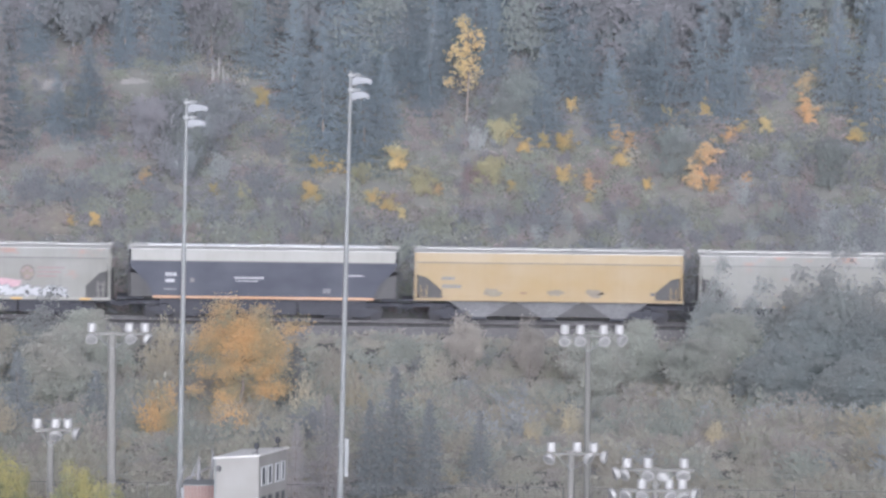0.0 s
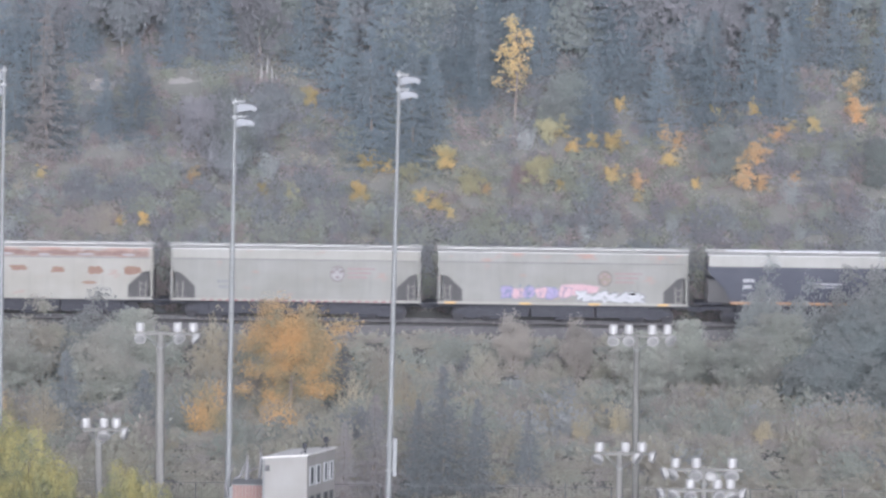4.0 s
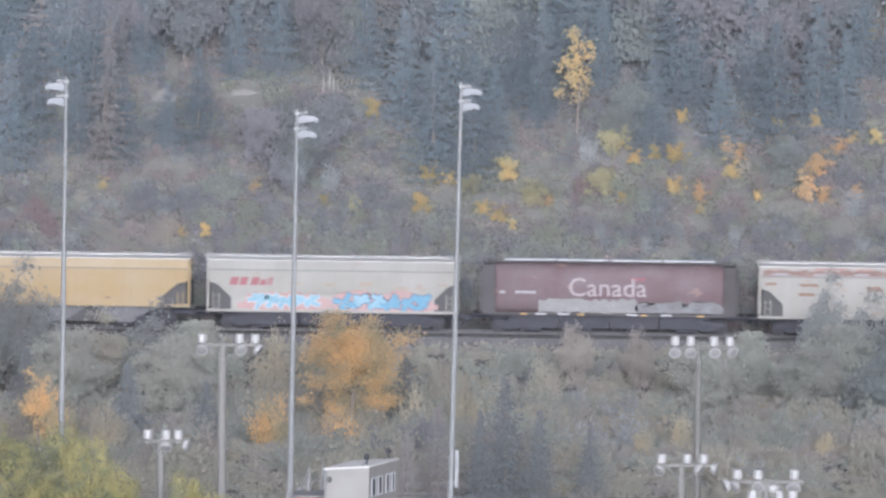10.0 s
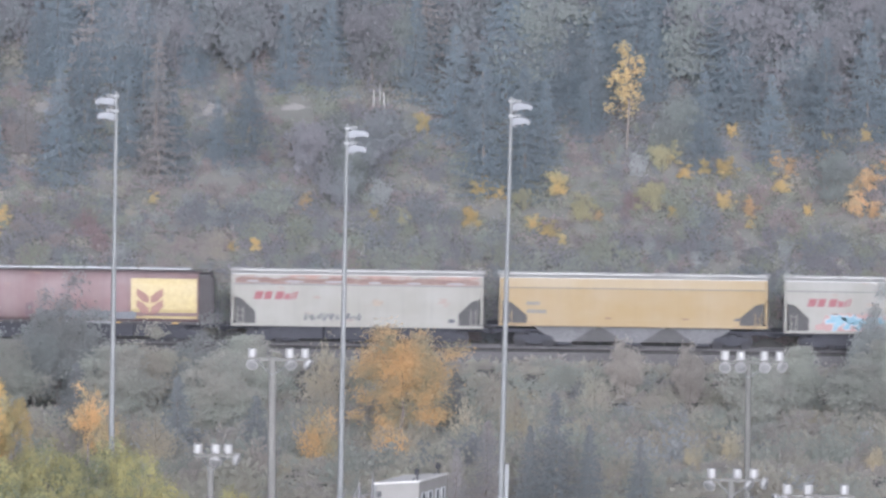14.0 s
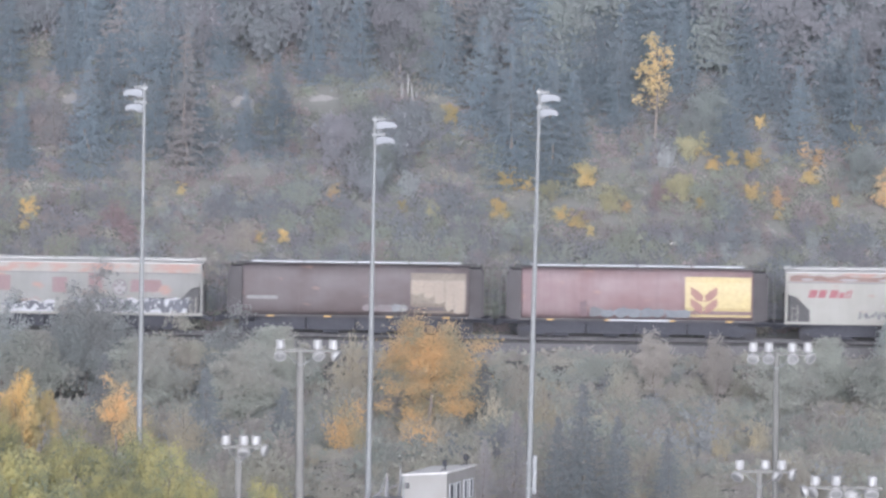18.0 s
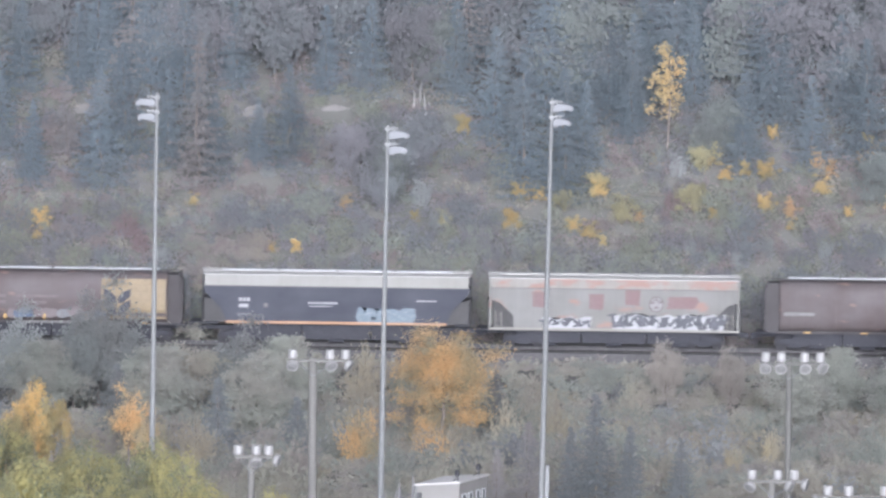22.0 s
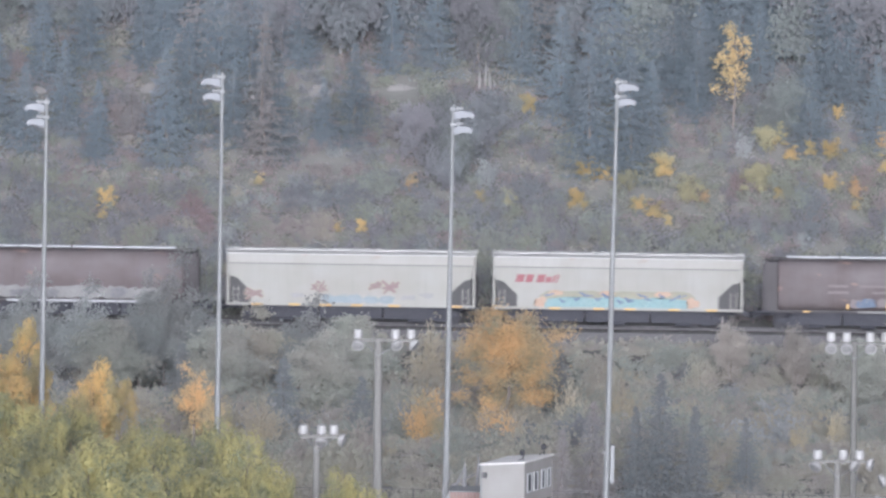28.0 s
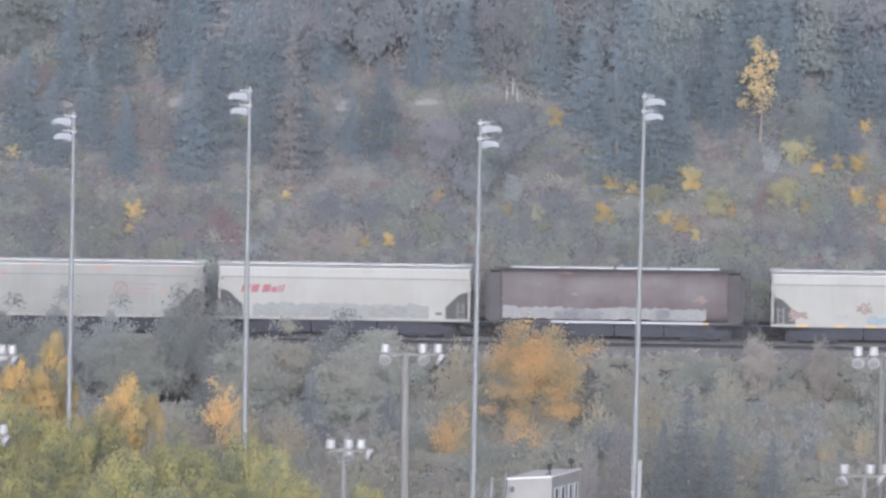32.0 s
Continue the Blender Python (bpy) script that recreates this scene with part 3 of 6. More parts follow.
def round_sided_car(label, x0, x1, paint, end_paint):
    """A cylindrical covered grain hopper: a rounded tank, end bulkheads and platforms, white roof hatches."""
    half = (x1 - x0) / 2 / PX
    car = thing("cylindrical_hopper_car", label, "railway car", pose((x0 + x1) / 2 / PX, TRACK, 0), "cars of the grain train")
    ring = []
    for i in range(28):
        a = 2 * math.pi * (i + 0.5) / 28
        c, s = math.cos(a), math.sin(a)
        ring.append((1.58 * math.copysign(abs(c) ** 0.4, c), 2.82 + 1.62 * math.copysign(abs(s) ** 0.8, s)))
    bm = bmesh.new()
    loops = []
    for x, k in ((-half, 0.95), (-half + 0.12, 1.0), (half - 0.12, 1.0), (half, 0.95)):
        loops.append([bm.verts.new((x, y * k, 2.82 + (z - 2.82) * k)) for y, z in ring])
    for a, b in zip(loops, loops[1:]):
        for i in range(28):
            f = bm.faces.new((a[i], a[(i + 1) % 28], b[(i + 1) % 28], b[i]))
            f.smooth = True
    bm.faces.new(loops[0])
    bm.faces.new(loops[-1][::-1])
    part("tank", bm, paint, car)
    for x in (-half * 0.5, 0, half * 0.5):
        bm = bmesh.new()
        along(bm, [(y * 1.008, 2.82 + (z - 2.82) * 1.008) for y, z in ring], x - 0.05, x + 0.05)
        part("weld_band", bm, paint, car)
    hatches(car, half - 0.5, 4, 4.56, HATCH, 0.4, 0.12, 0.08)
    for y in (-0.75, 0.45):
        part("running_board", shape((box, -half - 0.5, half + 0.5, y, y + 0.3, 4.48, 4.52)), end_paint, car)
    for y in (-1.58, 1.42):
        part("side_sill", shape((box, -half - 0.2, half + 0.2, y, y + 0.16, 1.16, 1.32)), end_paint, car)
    part("centre_sill", shape((box, -half - 1.55, half + 1.55, -0.35, 0.35, 0.85, 1.12)), GRIME, car)
    for s in (-1, 1):
        x = s * (half + 0.75)
        part("end_platform", shape((box, s * (half - 0.2), s * (half + 1.45), -1.5, 1.5, 1.12, 1.2)), GRIME, car)
        part("end_bulkhead", shape((box, x - 0.05, x + 0.05, -1.3, -1.15, 1.2, 4.45), (box, x - 0.05, x + 0.05, 1.15, 1.3, 1.2, 4.45), (box, x - 0.03, x + 0.03, -1.2, 1.2, 4.2, 4.45), (prism, [(s * half, 1.2), (s * (half + 0.7), 1.2), (s * half, 3.4)], -1.1, 1.1)), end_paint, car)
        ladder(car, s * (half + 1.15), 1.2, 4.45, end_paint, -1.25)
        # added plate fills the open tank end with the dark tone of the gap
        part("end_sheet", shape((prism, [(s * (half - 0.1), 1.3), (s * (half + 0.95), 1.3), (s * (half + 0.95), 3.9), (s * (half + 0.7), 4.3), (s * (half - 0.1), 4.3)], -1.0, 1.0)), end_paint, car)
    bays(car, half - 0.9, 4, 1.3, GRIME)
    running_gear(car, half + 1.25)
    for x in (-half * 0.75, -half * 0.25, half * 0.3, half * 0.8):
        part("reflector_strip", shape((box, x - 0.22, x + 0.22, -1.6, -1.58, 1.19, 1.28)), AMBER, car)
    return car, half


def strips(car, half, places, z=1.16, material=AMBER):
    for f in places:
        part("reflector_strip", shape((box, f * half - 0.35, f * half + 0.35, SIDE - 0.045, SIDE - 0.031, z, z + 0.12)), material, car)


def railway_name(car, x, z):
    """The owner's red name as plain slanted blocks."""
    for a, w, t in ((0.0, 0.5, 0.5), (0.62, 0.46, 0.5), (1.32, 0.5, 0.5), (1.9, 0.36, 0.36), (2.34, 0.12, 0.46), (2.54, 0.13, 0.52)):
        k = 0.3 * t
        decal(car, "owner_name", [(x + a, z), (x + a + w, z), (x + a + w + k, z + t), (x + a + k, z + t)], RED, label="faded red owner's name")


def emblem(car, x, z, field=CLEAN_MARK, mark=WINE):
    n = 20
    ring = [(math.cos(2 * math.pi * i / n), math.sin(2 * math.pi * i / n)) for i in range(n)]
    decal(car, "emblem", [(x + 0.48 * a, z + 0.52 * b) for a, b in ring], WINE, label="round emblem in a dark ring")
    decal(car, "emblem_field", [(x + 0.39 * a, z + 0.43 * b) for a, b in ring], field, 0.004)
    for dx, dz in ((-0.26, 0.12), (0.24, 0.14), (0.0, -0.22), (-0.02, 0.3)):
        decal(car, "emblem_mark", [(x + dx + 0.13 * a, z + dz + 0.09 * b) for a, b in ring], mark, 0.008)
    for k in range(3):
        decal(car, "owner_name", [(x + 0.62, z + 0.26 - 0.27 * k), (x + 2.4 - 0.25 * k, z + 0.28 - 0.27 * k), (x + 2.35 - 0.25 * k, z + 0.39 - 0.27 * k), (x + 0.62, z + 0.4 - 0.27 * k)], SALMON, label="faded red owner's name")


def piece(car, seed, x0, x1, z0, z1, letters, fills, edge, aura=None, y=None, label="spray-painted graffiti lettering", stout=0.3):
    """Interlocked sprayed shapes: thick crossing strokes with an edge line, on a ragged ground where there is one."""
    rng = random.Random(seed)
    y = (SIDE if y is None else y) - 0.006
    whole = None
    if aura:
        n = letters * 5
        upper = [(x0 - 0.3 + (x1 - x0 + 0.6) * i / n, z1 + rng.uniform(-.22, .12) - (0.4 if i in (0, n) else 0)) for i in range(n + 1)]
        whole = decal(car, "graffiti", [(x0 - 0.1, z0), (x1 + 0.1, z0)] + upper[::-1], aura, label=label, y=y + 0.006)
    step = (x1 - x0) / letters
    for i in range(letters):
        cx, w, lean = x0 + i * step + step * 0.12, step * rng.uniform(0.72, 0.92), rng.uniform(-.15, .2) * step
        lo, hi = z0 + rng.uniform(0.04, 0.12), z1 - rng.uniform(0.02, 0.2)
        fill = rng.choice(fills)
        strokes = [(rng.uniform(-.2, .5), rng.choice((0.0, 0.12, 0.3)), rng.uniform(0.4, 1.2), rng.choice((1.0, 0.85, 0.65))) for _ in range(2)]
        strokes += [(rng.uniform(-.3, .3), rng.uniform(0.2, 1.0), rng.uniform(0.7, 1.3), rng.uniform(0.0, 0.8)) for _ in range(2)]
        for k, (a, b, c, d) in enumerate(strokes):
            bm = bmesh.new()
            for slot, wide in enumerate((1.5, 1.0)):
                p, q = Vector((cx + a * w + lean * b, lo + b * (hi - lo))), Vector((cx + c * w + lean * d, lo + d * (hi - lo)))
                t = (q - p).normalized() * stout * step * 0.5 * wide
                o = Vector((-t.y, t.x)) * 0.9
                p, q = p - t * 0.6, q + t * 0.6
                f = bm.faces.new([bm.verts.new((v.x, y - 0.004 - 0.0007 * (k + 4 * slot), min(max(v.y, z0), z1 + 0.1))) for v in (p - o, q - o, q + o, p + o)])
                f.material_index = slot
            ob = part("sprayed_stroke" if whole else "graffiti", bm, [edge, fill], whole or car, "" if whole else label)
            whole = whole or ob
    return whole


def mural(car, seed, x0, x1, z0, z1, low, high, ink, ends=None, label="wide spray-painted mural"):
    """A sprayed piece: a field below, ragged clouds above it, dark curls for the letters' gaps and glowing ends."""
    rng = random.Random(seed)
    tall, n = z1 - z0, max(6, int((x1 - x0) * 2.2))
    wave = [(x0 + (x1 - x0) * i / n, z1 - tall * (0.08 + 0.1 * rng.random() + (0.3 if i in (0, n) else 0))) for i in range(n + 1)]
    base = decal(car, "graffiti", [(x0 + 0.1, z0), (x1 - 0.1, z0)] + wave[::-1], high[0], label=label)
    cut = [(x0 + (x1 - x0) * i / n, z0 + tall * rng.uniform(0.45, 0.62)) for i in range(n + 1)]
    decal(base, "sprayed_field", [(x0 + 0.15, z0), (x1 - 0.15, z0)] + cut[::-1], low, 0.004)
    for i in range(1, len(high) * 3):
        decal(base, "sprayed_cloud", blob(rng, x0 + (x1 - x0) * (i / (len(high) * 3)) + rng.uniform(-.2, .2), z1 - 0.24 * tall, 1.1, 0.3 * tall, 12, 0.3), high[i % len(high)], 0.006)
    if ends:
        for x in (x0 + 0.1, x1 - 0.2):
            decal(base, "sprayed_end", blob(rng, x, z0 + 0.3 * tall, 0.8, 0.6 * tall, 12, 0.3), ends, 0.008)
    m = max(4, int((x1 - x0) / 0.75))
    for i in range(m):
        x = x0 + 0.5 + (x1 - x0 - 1) * (i + 0.5) / m + rng.uniform(-.2, .2)
        w, z, t, k = rng.uniform(0.18, 0.5), z0 + tall * rng.uniform(0.35, 0.75), rng.uniform(0.08, 0.26) * tall, rng.uniform(-.5, .5)
        decal(base, "letter_gap", [(x - w, z + k * w), (x - w * 0.3, z - t * 0.6), (x + w, z - k * w), (x + w * 0.7, z + t * 0.3 - k * w), (x - w * 0.1, z + t * 0.1), (x - w * 0.8, z + t * 0.4 + k * w)], ink, 0.01 + 0.0004 * i)


def wildstyle(car, seed, x0, x1, z0, z1, label):
    """Angular lettering: a pale ragged ground and thick connected dark strokes on it."""
    rng = random.Random(seed)
    n = int((x1 - x0) * 2.5)
    upper = [(x0 + (x1 - x0) * i / n, z1 - rng.uniform(0.0, 0.3)) for i in range(n + 1)]
    base = decal(car, "graffiti", [(x0 + 0.15, z0), (x1 - 0.15, z0)] + upper[::-1], PALE, label=label)
    x, z, i = x0 + 0.1, z0 + 0.15, 0
    while x < x1 - 0.3:
        x2, z2 = x + rng.uniform(-0.12, 0.42), (z1 - rng.uniform(0.1, 0.4)) if i % 2 == 0 else z0 + rng.uniform(0.08, 0.35)
        w = rng.uniform(0.12, 0.23)
        decal(base, "sprayed_stroke", [(x, z), (x + w, z), (x2 + w * 1.2, z2), (x2, z2)], BLACK, 0.004 + 0.0003 * i)
        if i % 3 == 0:
            decal(base, "sprayed_stroke", [(x2 - 0.25, z2 - 0.02), (x2 + 0.3, z2 + 0.08), (x2 + 0.28, z2 - 0.06), (x2 - 0.2, z2 - 0.13)], BLACK, 0.005 + 0.0003 * i)
        x, z, i = x2, z2, i + 1


def rust_band(car, half, seed, paint):
    """Rust along the slanting roof edge, with worn pale ovals in it."""
    rng = random.Random(seed)

    def lean(z, lift):
        return SIDE - 0.02 + 0.13 * (z - 3.87) / 0.55 - lift

    bm, n = bmesh.new(), 40
    low, high = [], []
    for i in range(n + 1):
        x, a, b = -half + 0.3 + (2 * half - 0.6) * i / n, 3.89 + rng.uniform(0, 0.03), 4.2 + rng.uniform(-0.05, 0.1)
        low.append(bm.verts.new((x, lean(a, 0.012), a)))
        high.append(bm.verts.new((x, lean(b, 0.012), b)))
    for i in range(n):
        bm.faces.new((low[i], low[i + 1], high[i + 1], high[i]))
    band = part("rust_band", bm, paint, car, "faded orange-red rust band below the roof")
    x = -half + 1.4
    while x < half - 1.2:
        bm = bmesh.new()
        w, c = rng.uniform(0.4, 0.65), 3.98 + rng.uniform(-0.02, 0.03)
        ring = [(x + w * math.cos(2 * math.pi * k / 14), c + 0.07 * math.sin(2 * math.pi * k / 14)) for k in range(14)]
        bm.faces.new([bm.verts.new((a, lean(z, 0.018), z)) for a, z in ring])
        part("worn_patch", bm, CLEAN_MARK, band)
        x += 2.6 + rng.uniform(-0.2, 0.2)


def wheat_panel(car, x0, x1, sheaf, y, paint=WHEAT, ink=SHEAF):
    bm = bmesh.new()
    z = [1.5, 2.1, 2.6, 3.2, 3.7, 4.05]
    # the panel follows the tank's round flank
    rows = []
    for q in z:
        s = min(1, abs((q - 2.82) / 1.62))
        c = (1 - s ** 2.5) ** 0.5
        yy = -1.58 * abs(c) ** 0.4 * 1.012 - 0.012
        rows.append([bm.verts.new((x, yy, q)) for x in (x0, x1)])
    for a, b in zip(rows, rows[1:]):
        bm.faces.new((a[0], a[1], b[1], b[0]))
    part("painted_panel", bm, paint, car, "yellow painted end panel")
    if sheaf:
        c, w = sheaf, 0.85
        for s in (-1, 1):
            for k in (0, 1):
                b = 1.75 + k * 0.72
                decal(car, "wheat_emblem", [(c + s * 0.06, b), (c + s * w * 0.55, b + 0.12), (c + s * w, b + 0.5), (c + s * w, b + 0.98), (c + s * w * 0.45, b + 0.72), (c + s * 0.06, b + 0.42)], ink, 0.06, "dark wheat-ear emblem", y)


GREY = car_paint("grey_car_paint", (0.171, 0.164, 0.140), 0.05, 0.3)
GREYTOP = car_paint("grey_roof_edge_paint", (0.176, 0.169, 0.146), 0.35, 0.3)
CLEAN = car_paint("off_white_car_paint", (0.222, 0.208, 0.175), 0.05, 0.22)
CLEANER = car_paint("fresh_white_car_paint", (0.238, 0.226, 0.193), 0.0, 0.2)
# the flank's white, lightened as the slanting edge would be by the sky
CLEANERTOP = car_paint("fresh_white_lit_edge_paint", (0.255, 0.241, 0.209), 0.1, 0.2)
CLEANTOP = car_paint("off_white_roof_edge_paint", (0.211, 0.199, 0.169), 0.1, 0.2)
PATCHYTOP = car_paint("rusting_roof_edge_paint", (0.213, 0.192, 0.162), 0.6, 0.3)
GOLD = car_paint("buff_yellow_paint", (0.25, 0.178, 0.084), 0.0, 0.15, 0.1)
# lighter copy of the buff yellow, with the slanted edge's skylight in it
GOLDTOP = car_paint("buff_yellow_lit_edge", (0.265, 0.2, 0.112), 0.0, 0.15, 0.1)
NAVY = car_paint("dark_slate_paint", (0.034, 0.036, 0.048), 0.0, 0.2, 0.05)
NAVYTOP = car_paint("silver_white_roof_edge", (0.236, 0.225, 0.197), 0.0, 0.25)
STRIPE = car_paint("orange_sill_paint", (0.36, 0.21, 0.11), 0.0, 0.3)
MAROON = car_paint("faded_maroon_paint", (0.098, 0.062, 0.063), 0.05, 0.3, 0.1)
PINKISH = car_paint("sun_bleached_red_paint", (0.165, 0.103, 0.097), 0.08, 0.35, 0.15)
BROWN = car_paint("faded_brown_paint", (0.086, 0.066, 0.062), 0.05, 0.3, 0.1)
ENDS = car_paint("dark_end_paint", (0.043, 0.036, 0.034), 0.0, 0.3, 0.06)
BLEACHED = car_paint("bleached_grey_paint", (0.165, 0.158, 0.140), 0.25, 0.3, 0.12)


def build_train():
    cars = []
    c, h = flat_sided_car("grey grain hopper car with stained flanks and rusty roof edge", 1240, 1687, GREY, GREYTOP, CLEAN)
    strips(c, h, (-0.3, 0.35))
    cars.append(c)
    for seed, a, b in ((5, 735, 1212), (6, -2679, -2203)):
        c, h = flat_sided_car("buff-yellow grain hopper car with black lettering", a, b, GOLD, GOLDTOP, GOLD, sill=1.45, cut=1.55)
        bars(c, "car_lettering", -h + 1.75, 2.72, 0.85, 0.2, 4, GREYED)
        bars(c, "car_lettering", -h + 1.78, 2.2, 1.25, 0.22, 5, GREYED)
        if seed == 5:
            for x in (-3.6, 0.35, 2.9):
                decal(c, "faded_tag", blob(random.Random(int(x * 10) + 90), x, 1.95, 1.3, 0.5, 12, 0.35), WORNDARK, label="washed-out brown-grey tag")
        for x in (-1.8, 3.1):
            decal(c, "stencil", [(x, 1.88), (x + 0.4, 1.88), (x + 0.4, 1.98), (x, 1.98)], RUSTY_PATCH)
        decal(c, "stencil", [(h - 2.1, 1.85), (h - 1.8, 1.85), (h - 1.8, 2.02), (h - 2.1, 2.02)], BLACK)
        cars.append(c)
    for seed, a, b in ((7, 230, 705), (8, -5139, -4665)):
        c, h = flat_sided_car("dark slate grain hopper car with silver-white top and orange sill stripe", a, b, NAVY, NAVYTOP, STRIPE, sill=1.4, cut=1.5, frames=False, long_hatches=True)
        bars(c, "car_lettering", -h + 2.3, 2.75, 0.75, 0.22, 3, PALE)
        bars(c, "car_lettering", -h + 2.3, 2.35, 0.75, 0.22, 1, PALE)
        bars(c, "car_lettering", -h + 2.2, 1.85, 0.8, 0.14, 5, GREYED)
        bars(c, "car_lettering", -h + 6.7, 2.62, 1.9, 0.13, 9, PALE)
        bars(c, "car_lettering", -h + 6.8, 2.45, 1.8, 0.06, 1, PALE)
        bars(c, "car_lettering", h - 3.4, 2.85, 1.6, 0.08, 1, PALE)
        decal(c, "stencil", blob(random.Random(3), -h + 4.0, 2.5, 0.34, 0.34), SILVERSPRAY)
        if seed == 7:
            bars(c, "car_lettering", h - 4.7, 1.75, 0.5, 0.3, 2, GREYED)
        else:
            piece(c, 59, 1.5, 4.8, 1.5, 2.35, 4, (DIMBLUE,), FADEDBLUE, DIMBLUE, label="washed blue spray-painted block", stout=0.22)
        cars.append(c)
    # grey cars with the round emblem
    c, h = flat_sided_car("light grey grain hopper car with round emblem and white graffiti", -247, 197, GREY, GREYTOP, CLEAN)
    emblem(c, h - 5.3, 2.85, WORNDARK, SALMON)
    graffiti(c, 22, -3.9, 0.5, 1.5, 2.5, (DUSKBLUE, VIOLET, VIOLET, MAGENTA), DUSKBLUE, 6, label="violet and dusky blue bubble lettering")
    decal(c, "graffiti", [(-0.2, 1.9), (0.9, 1.75), (2.2, 2.0), (2.3, 2.35), (1.2, 2.5), (-0.1, 2.45)], MAGENTA, 0.001, "faded pink sprayed cloud")
    piece(c, 21, 0.9, 5.1, 1.3, 2.1, 5, (PALE,), INK, label="white graffiti lettering edged in black", stout=0.26)
    strips(c, h, (-0.9, -0.3, 0.25, 0.8))
    cars.append(c)
    c, h = flat_sided_car("plain light grey grain hopper car with round emblem", -721, -277, GREY, CLEANTOP, CLEAN)
    emblem(c, h - 5.3, 2.95)
    bars(c, "car_lettering", -h + 3.0, 2.3, 0.9, 0.18, 5, GREYED)
    bars(c, "car_lettering", -h + 3.1, 1.95, 1.0, 0.18, 5, GREYED)
    for k in range(24):
        decal(c, "sill_stencil", [(-h + 2 + k * 0.52, 1.16), (-h + 2.25 + k * 0.52, 1.16), (-h + 2.25 + k * 0.52, 1.24), (-h + 2 + k * 0.52, 1.24)], RED, 0.04)
    cars.append(c)
    c, h = flat_sided_car("white grain hopper car blotched with orange rust", -1196, -752, CLEAN, PATCHYTOP, CLEAN)
    rust_band(c, h, 31, RUST_EDGE)
    for f, z, w, t in ((0.05, 3.35, 0.8, 0.2), (0.2, 3.3, 1.3, 0.2), (0.19, 2.7, 1.3, 0.25), (0.46, 3.1, 1.2, 0.4), (0.62, 3.0, 0.9, 0.45), (0.77, 3.0, 1.1, 0.6), (0.92, 3.0, 1.2, 0.55), (0.75, 2.2, 1.0, 0.22), (0.32, 3.4, 0.7, 0.15)):
        decal(c, "rust_bloom", blob(random.Random(int(f * 100)), -h + 2 * h * f, z, w, t, 16, 0.25), RUSTY_PATCH, label="orange rust bloom in the paint")
    cars.append(c)
    # the maroon tank car with the country's name
    c, h = round_sided_car("maroon cylindrical grain hopper car with white country name", -1662, -1257, MAROON, ENDS)
    lettering(c, "Canada", -2.65, 2.42, 1.68, FADEDWHITE, "large white country name", -1.63)
    bars(c, "flag_stripe", 1.35, 3.42, 0.95, 0.2, 3, RED, y=-1.63, label="small red flag over the last letter")
    bars(c, "car_lettering", -h + 1.3, 2.55, 1.3, 0.16, 7, PALE, y=-1.62)
    bars(c, "car_lettering", -h + 0.3, 2.55, 0.35, 0.16, 2, PALE, y=-1.62)
    graffiti(c, 41, -4.3, 1.6, 1.35, 2.2, (SILVERSPRAY,), None, 7, SILVERSPRAY, y=-1.6, label="dull silver spray-painted lettering")
    piece(c, 42, 1.9, 7.0, 1.38, 2.1, 9, (GREYED, BAY), SILVERSPRAY, BAY, y=-1.6, label="grey spray-painted lettering")
    strips(c, h, (-0.6, -0.4, 0.2, 0.5), 1.2, PALE)
    cars.append(c)
    # white cars with the red owner's name
    for k, (a, b, top, side) in enumerate(((-2174, -1726, CLEANTOP, CLEAN), (-3155, -2707, PATCHYTOP, CLEAN), (-6120, -5675, CLEANERTOP, CLEANER), (-7573, -7125, CLEANERTOP, CLEANER))):
        label = ("white grain hopper car with bright blue and coral graffiti", "white grain hopper car with rusty roof edge and thin black tags",
                 "white grain hopper car with turquoise and orange graffiti", "white grain hopper car with faded grey graffiti")[k]
        c, h = flat_sided_car(label, a, b, side, top, CLEAN)
        railway_name(c, -h + 1.45, 2.85)
        if k == 0:
            piece(c, 51, -5.3, -0.9, 1.3, 2.4, 5, (SKYBLUE,), PALE, CORAL, label="sky-blue graffiti lettering edged in white on coral")
            piece(c, 54, 0.2, 6.1, 1.3, 2.4, 6, (DEEPBLUE, SKYBLUE, DEEPBLUE), DUSKBLUE, CORAL, label="deep blue graffiti lettering on coral")
            for x, z, w, t in ((-5.7, 1.55, 0.7, 0.5), (-0.4, 1.7, 0.8, 0.7), (1.6, 2.5, 1.4, 0.3), (4.4, 2.45, 1.6, 0.3), (6.4, 1.6, 0.6, 0.5)):
                decal(c, "sprayed_cloud", blob(random.Random(int(x * 7) + 99), x, z, w, t, 14, 0.3), CORAL, 0.002)
            for f, z, w, t in ((0.36, 3.0, 0.5, 0.15), (0.49, 2.95, 0.9, 0.22), (0.63, 3.0, 1.1, 0.32), (0.77, 2.75, 1.0, 0.28), (0.93, 3.0, 0.7, 0.18)):
                decal(c, "rust_bloom", blob(random.Random(int(f * 100)), -h + 2 * h * f, z, w, t, 16, 0.25), WORN, label="pale rust bloom in the paint")
        elif k == 1:
            rust_band(c, h, 32, RUST_EDGE)
            rng = random.Random(9)
            x, z = -3.4, 1.55
            for j in range(34):
                x1, z1 = x + rng.uniform(-0.06, 0.34), 1.72 + (0.27 if j % 2 else -0.25) * rng.uniform(0.4, 1.1)
                decal(c, "tag_stroke", [(x, z), (x1, z1), (x1 + 0.07, z1 + 0.035), (x + 0.07, z + 0.035)], BLACK, 0.0006 * j)
                x, z = x1, z1
            decal(c, "stencil", [(h - 2.2, 1.5), (h - 1.8, 1.5), (h - 1.8, 1.72), (h - 2.2, 1.72)], BLACK)
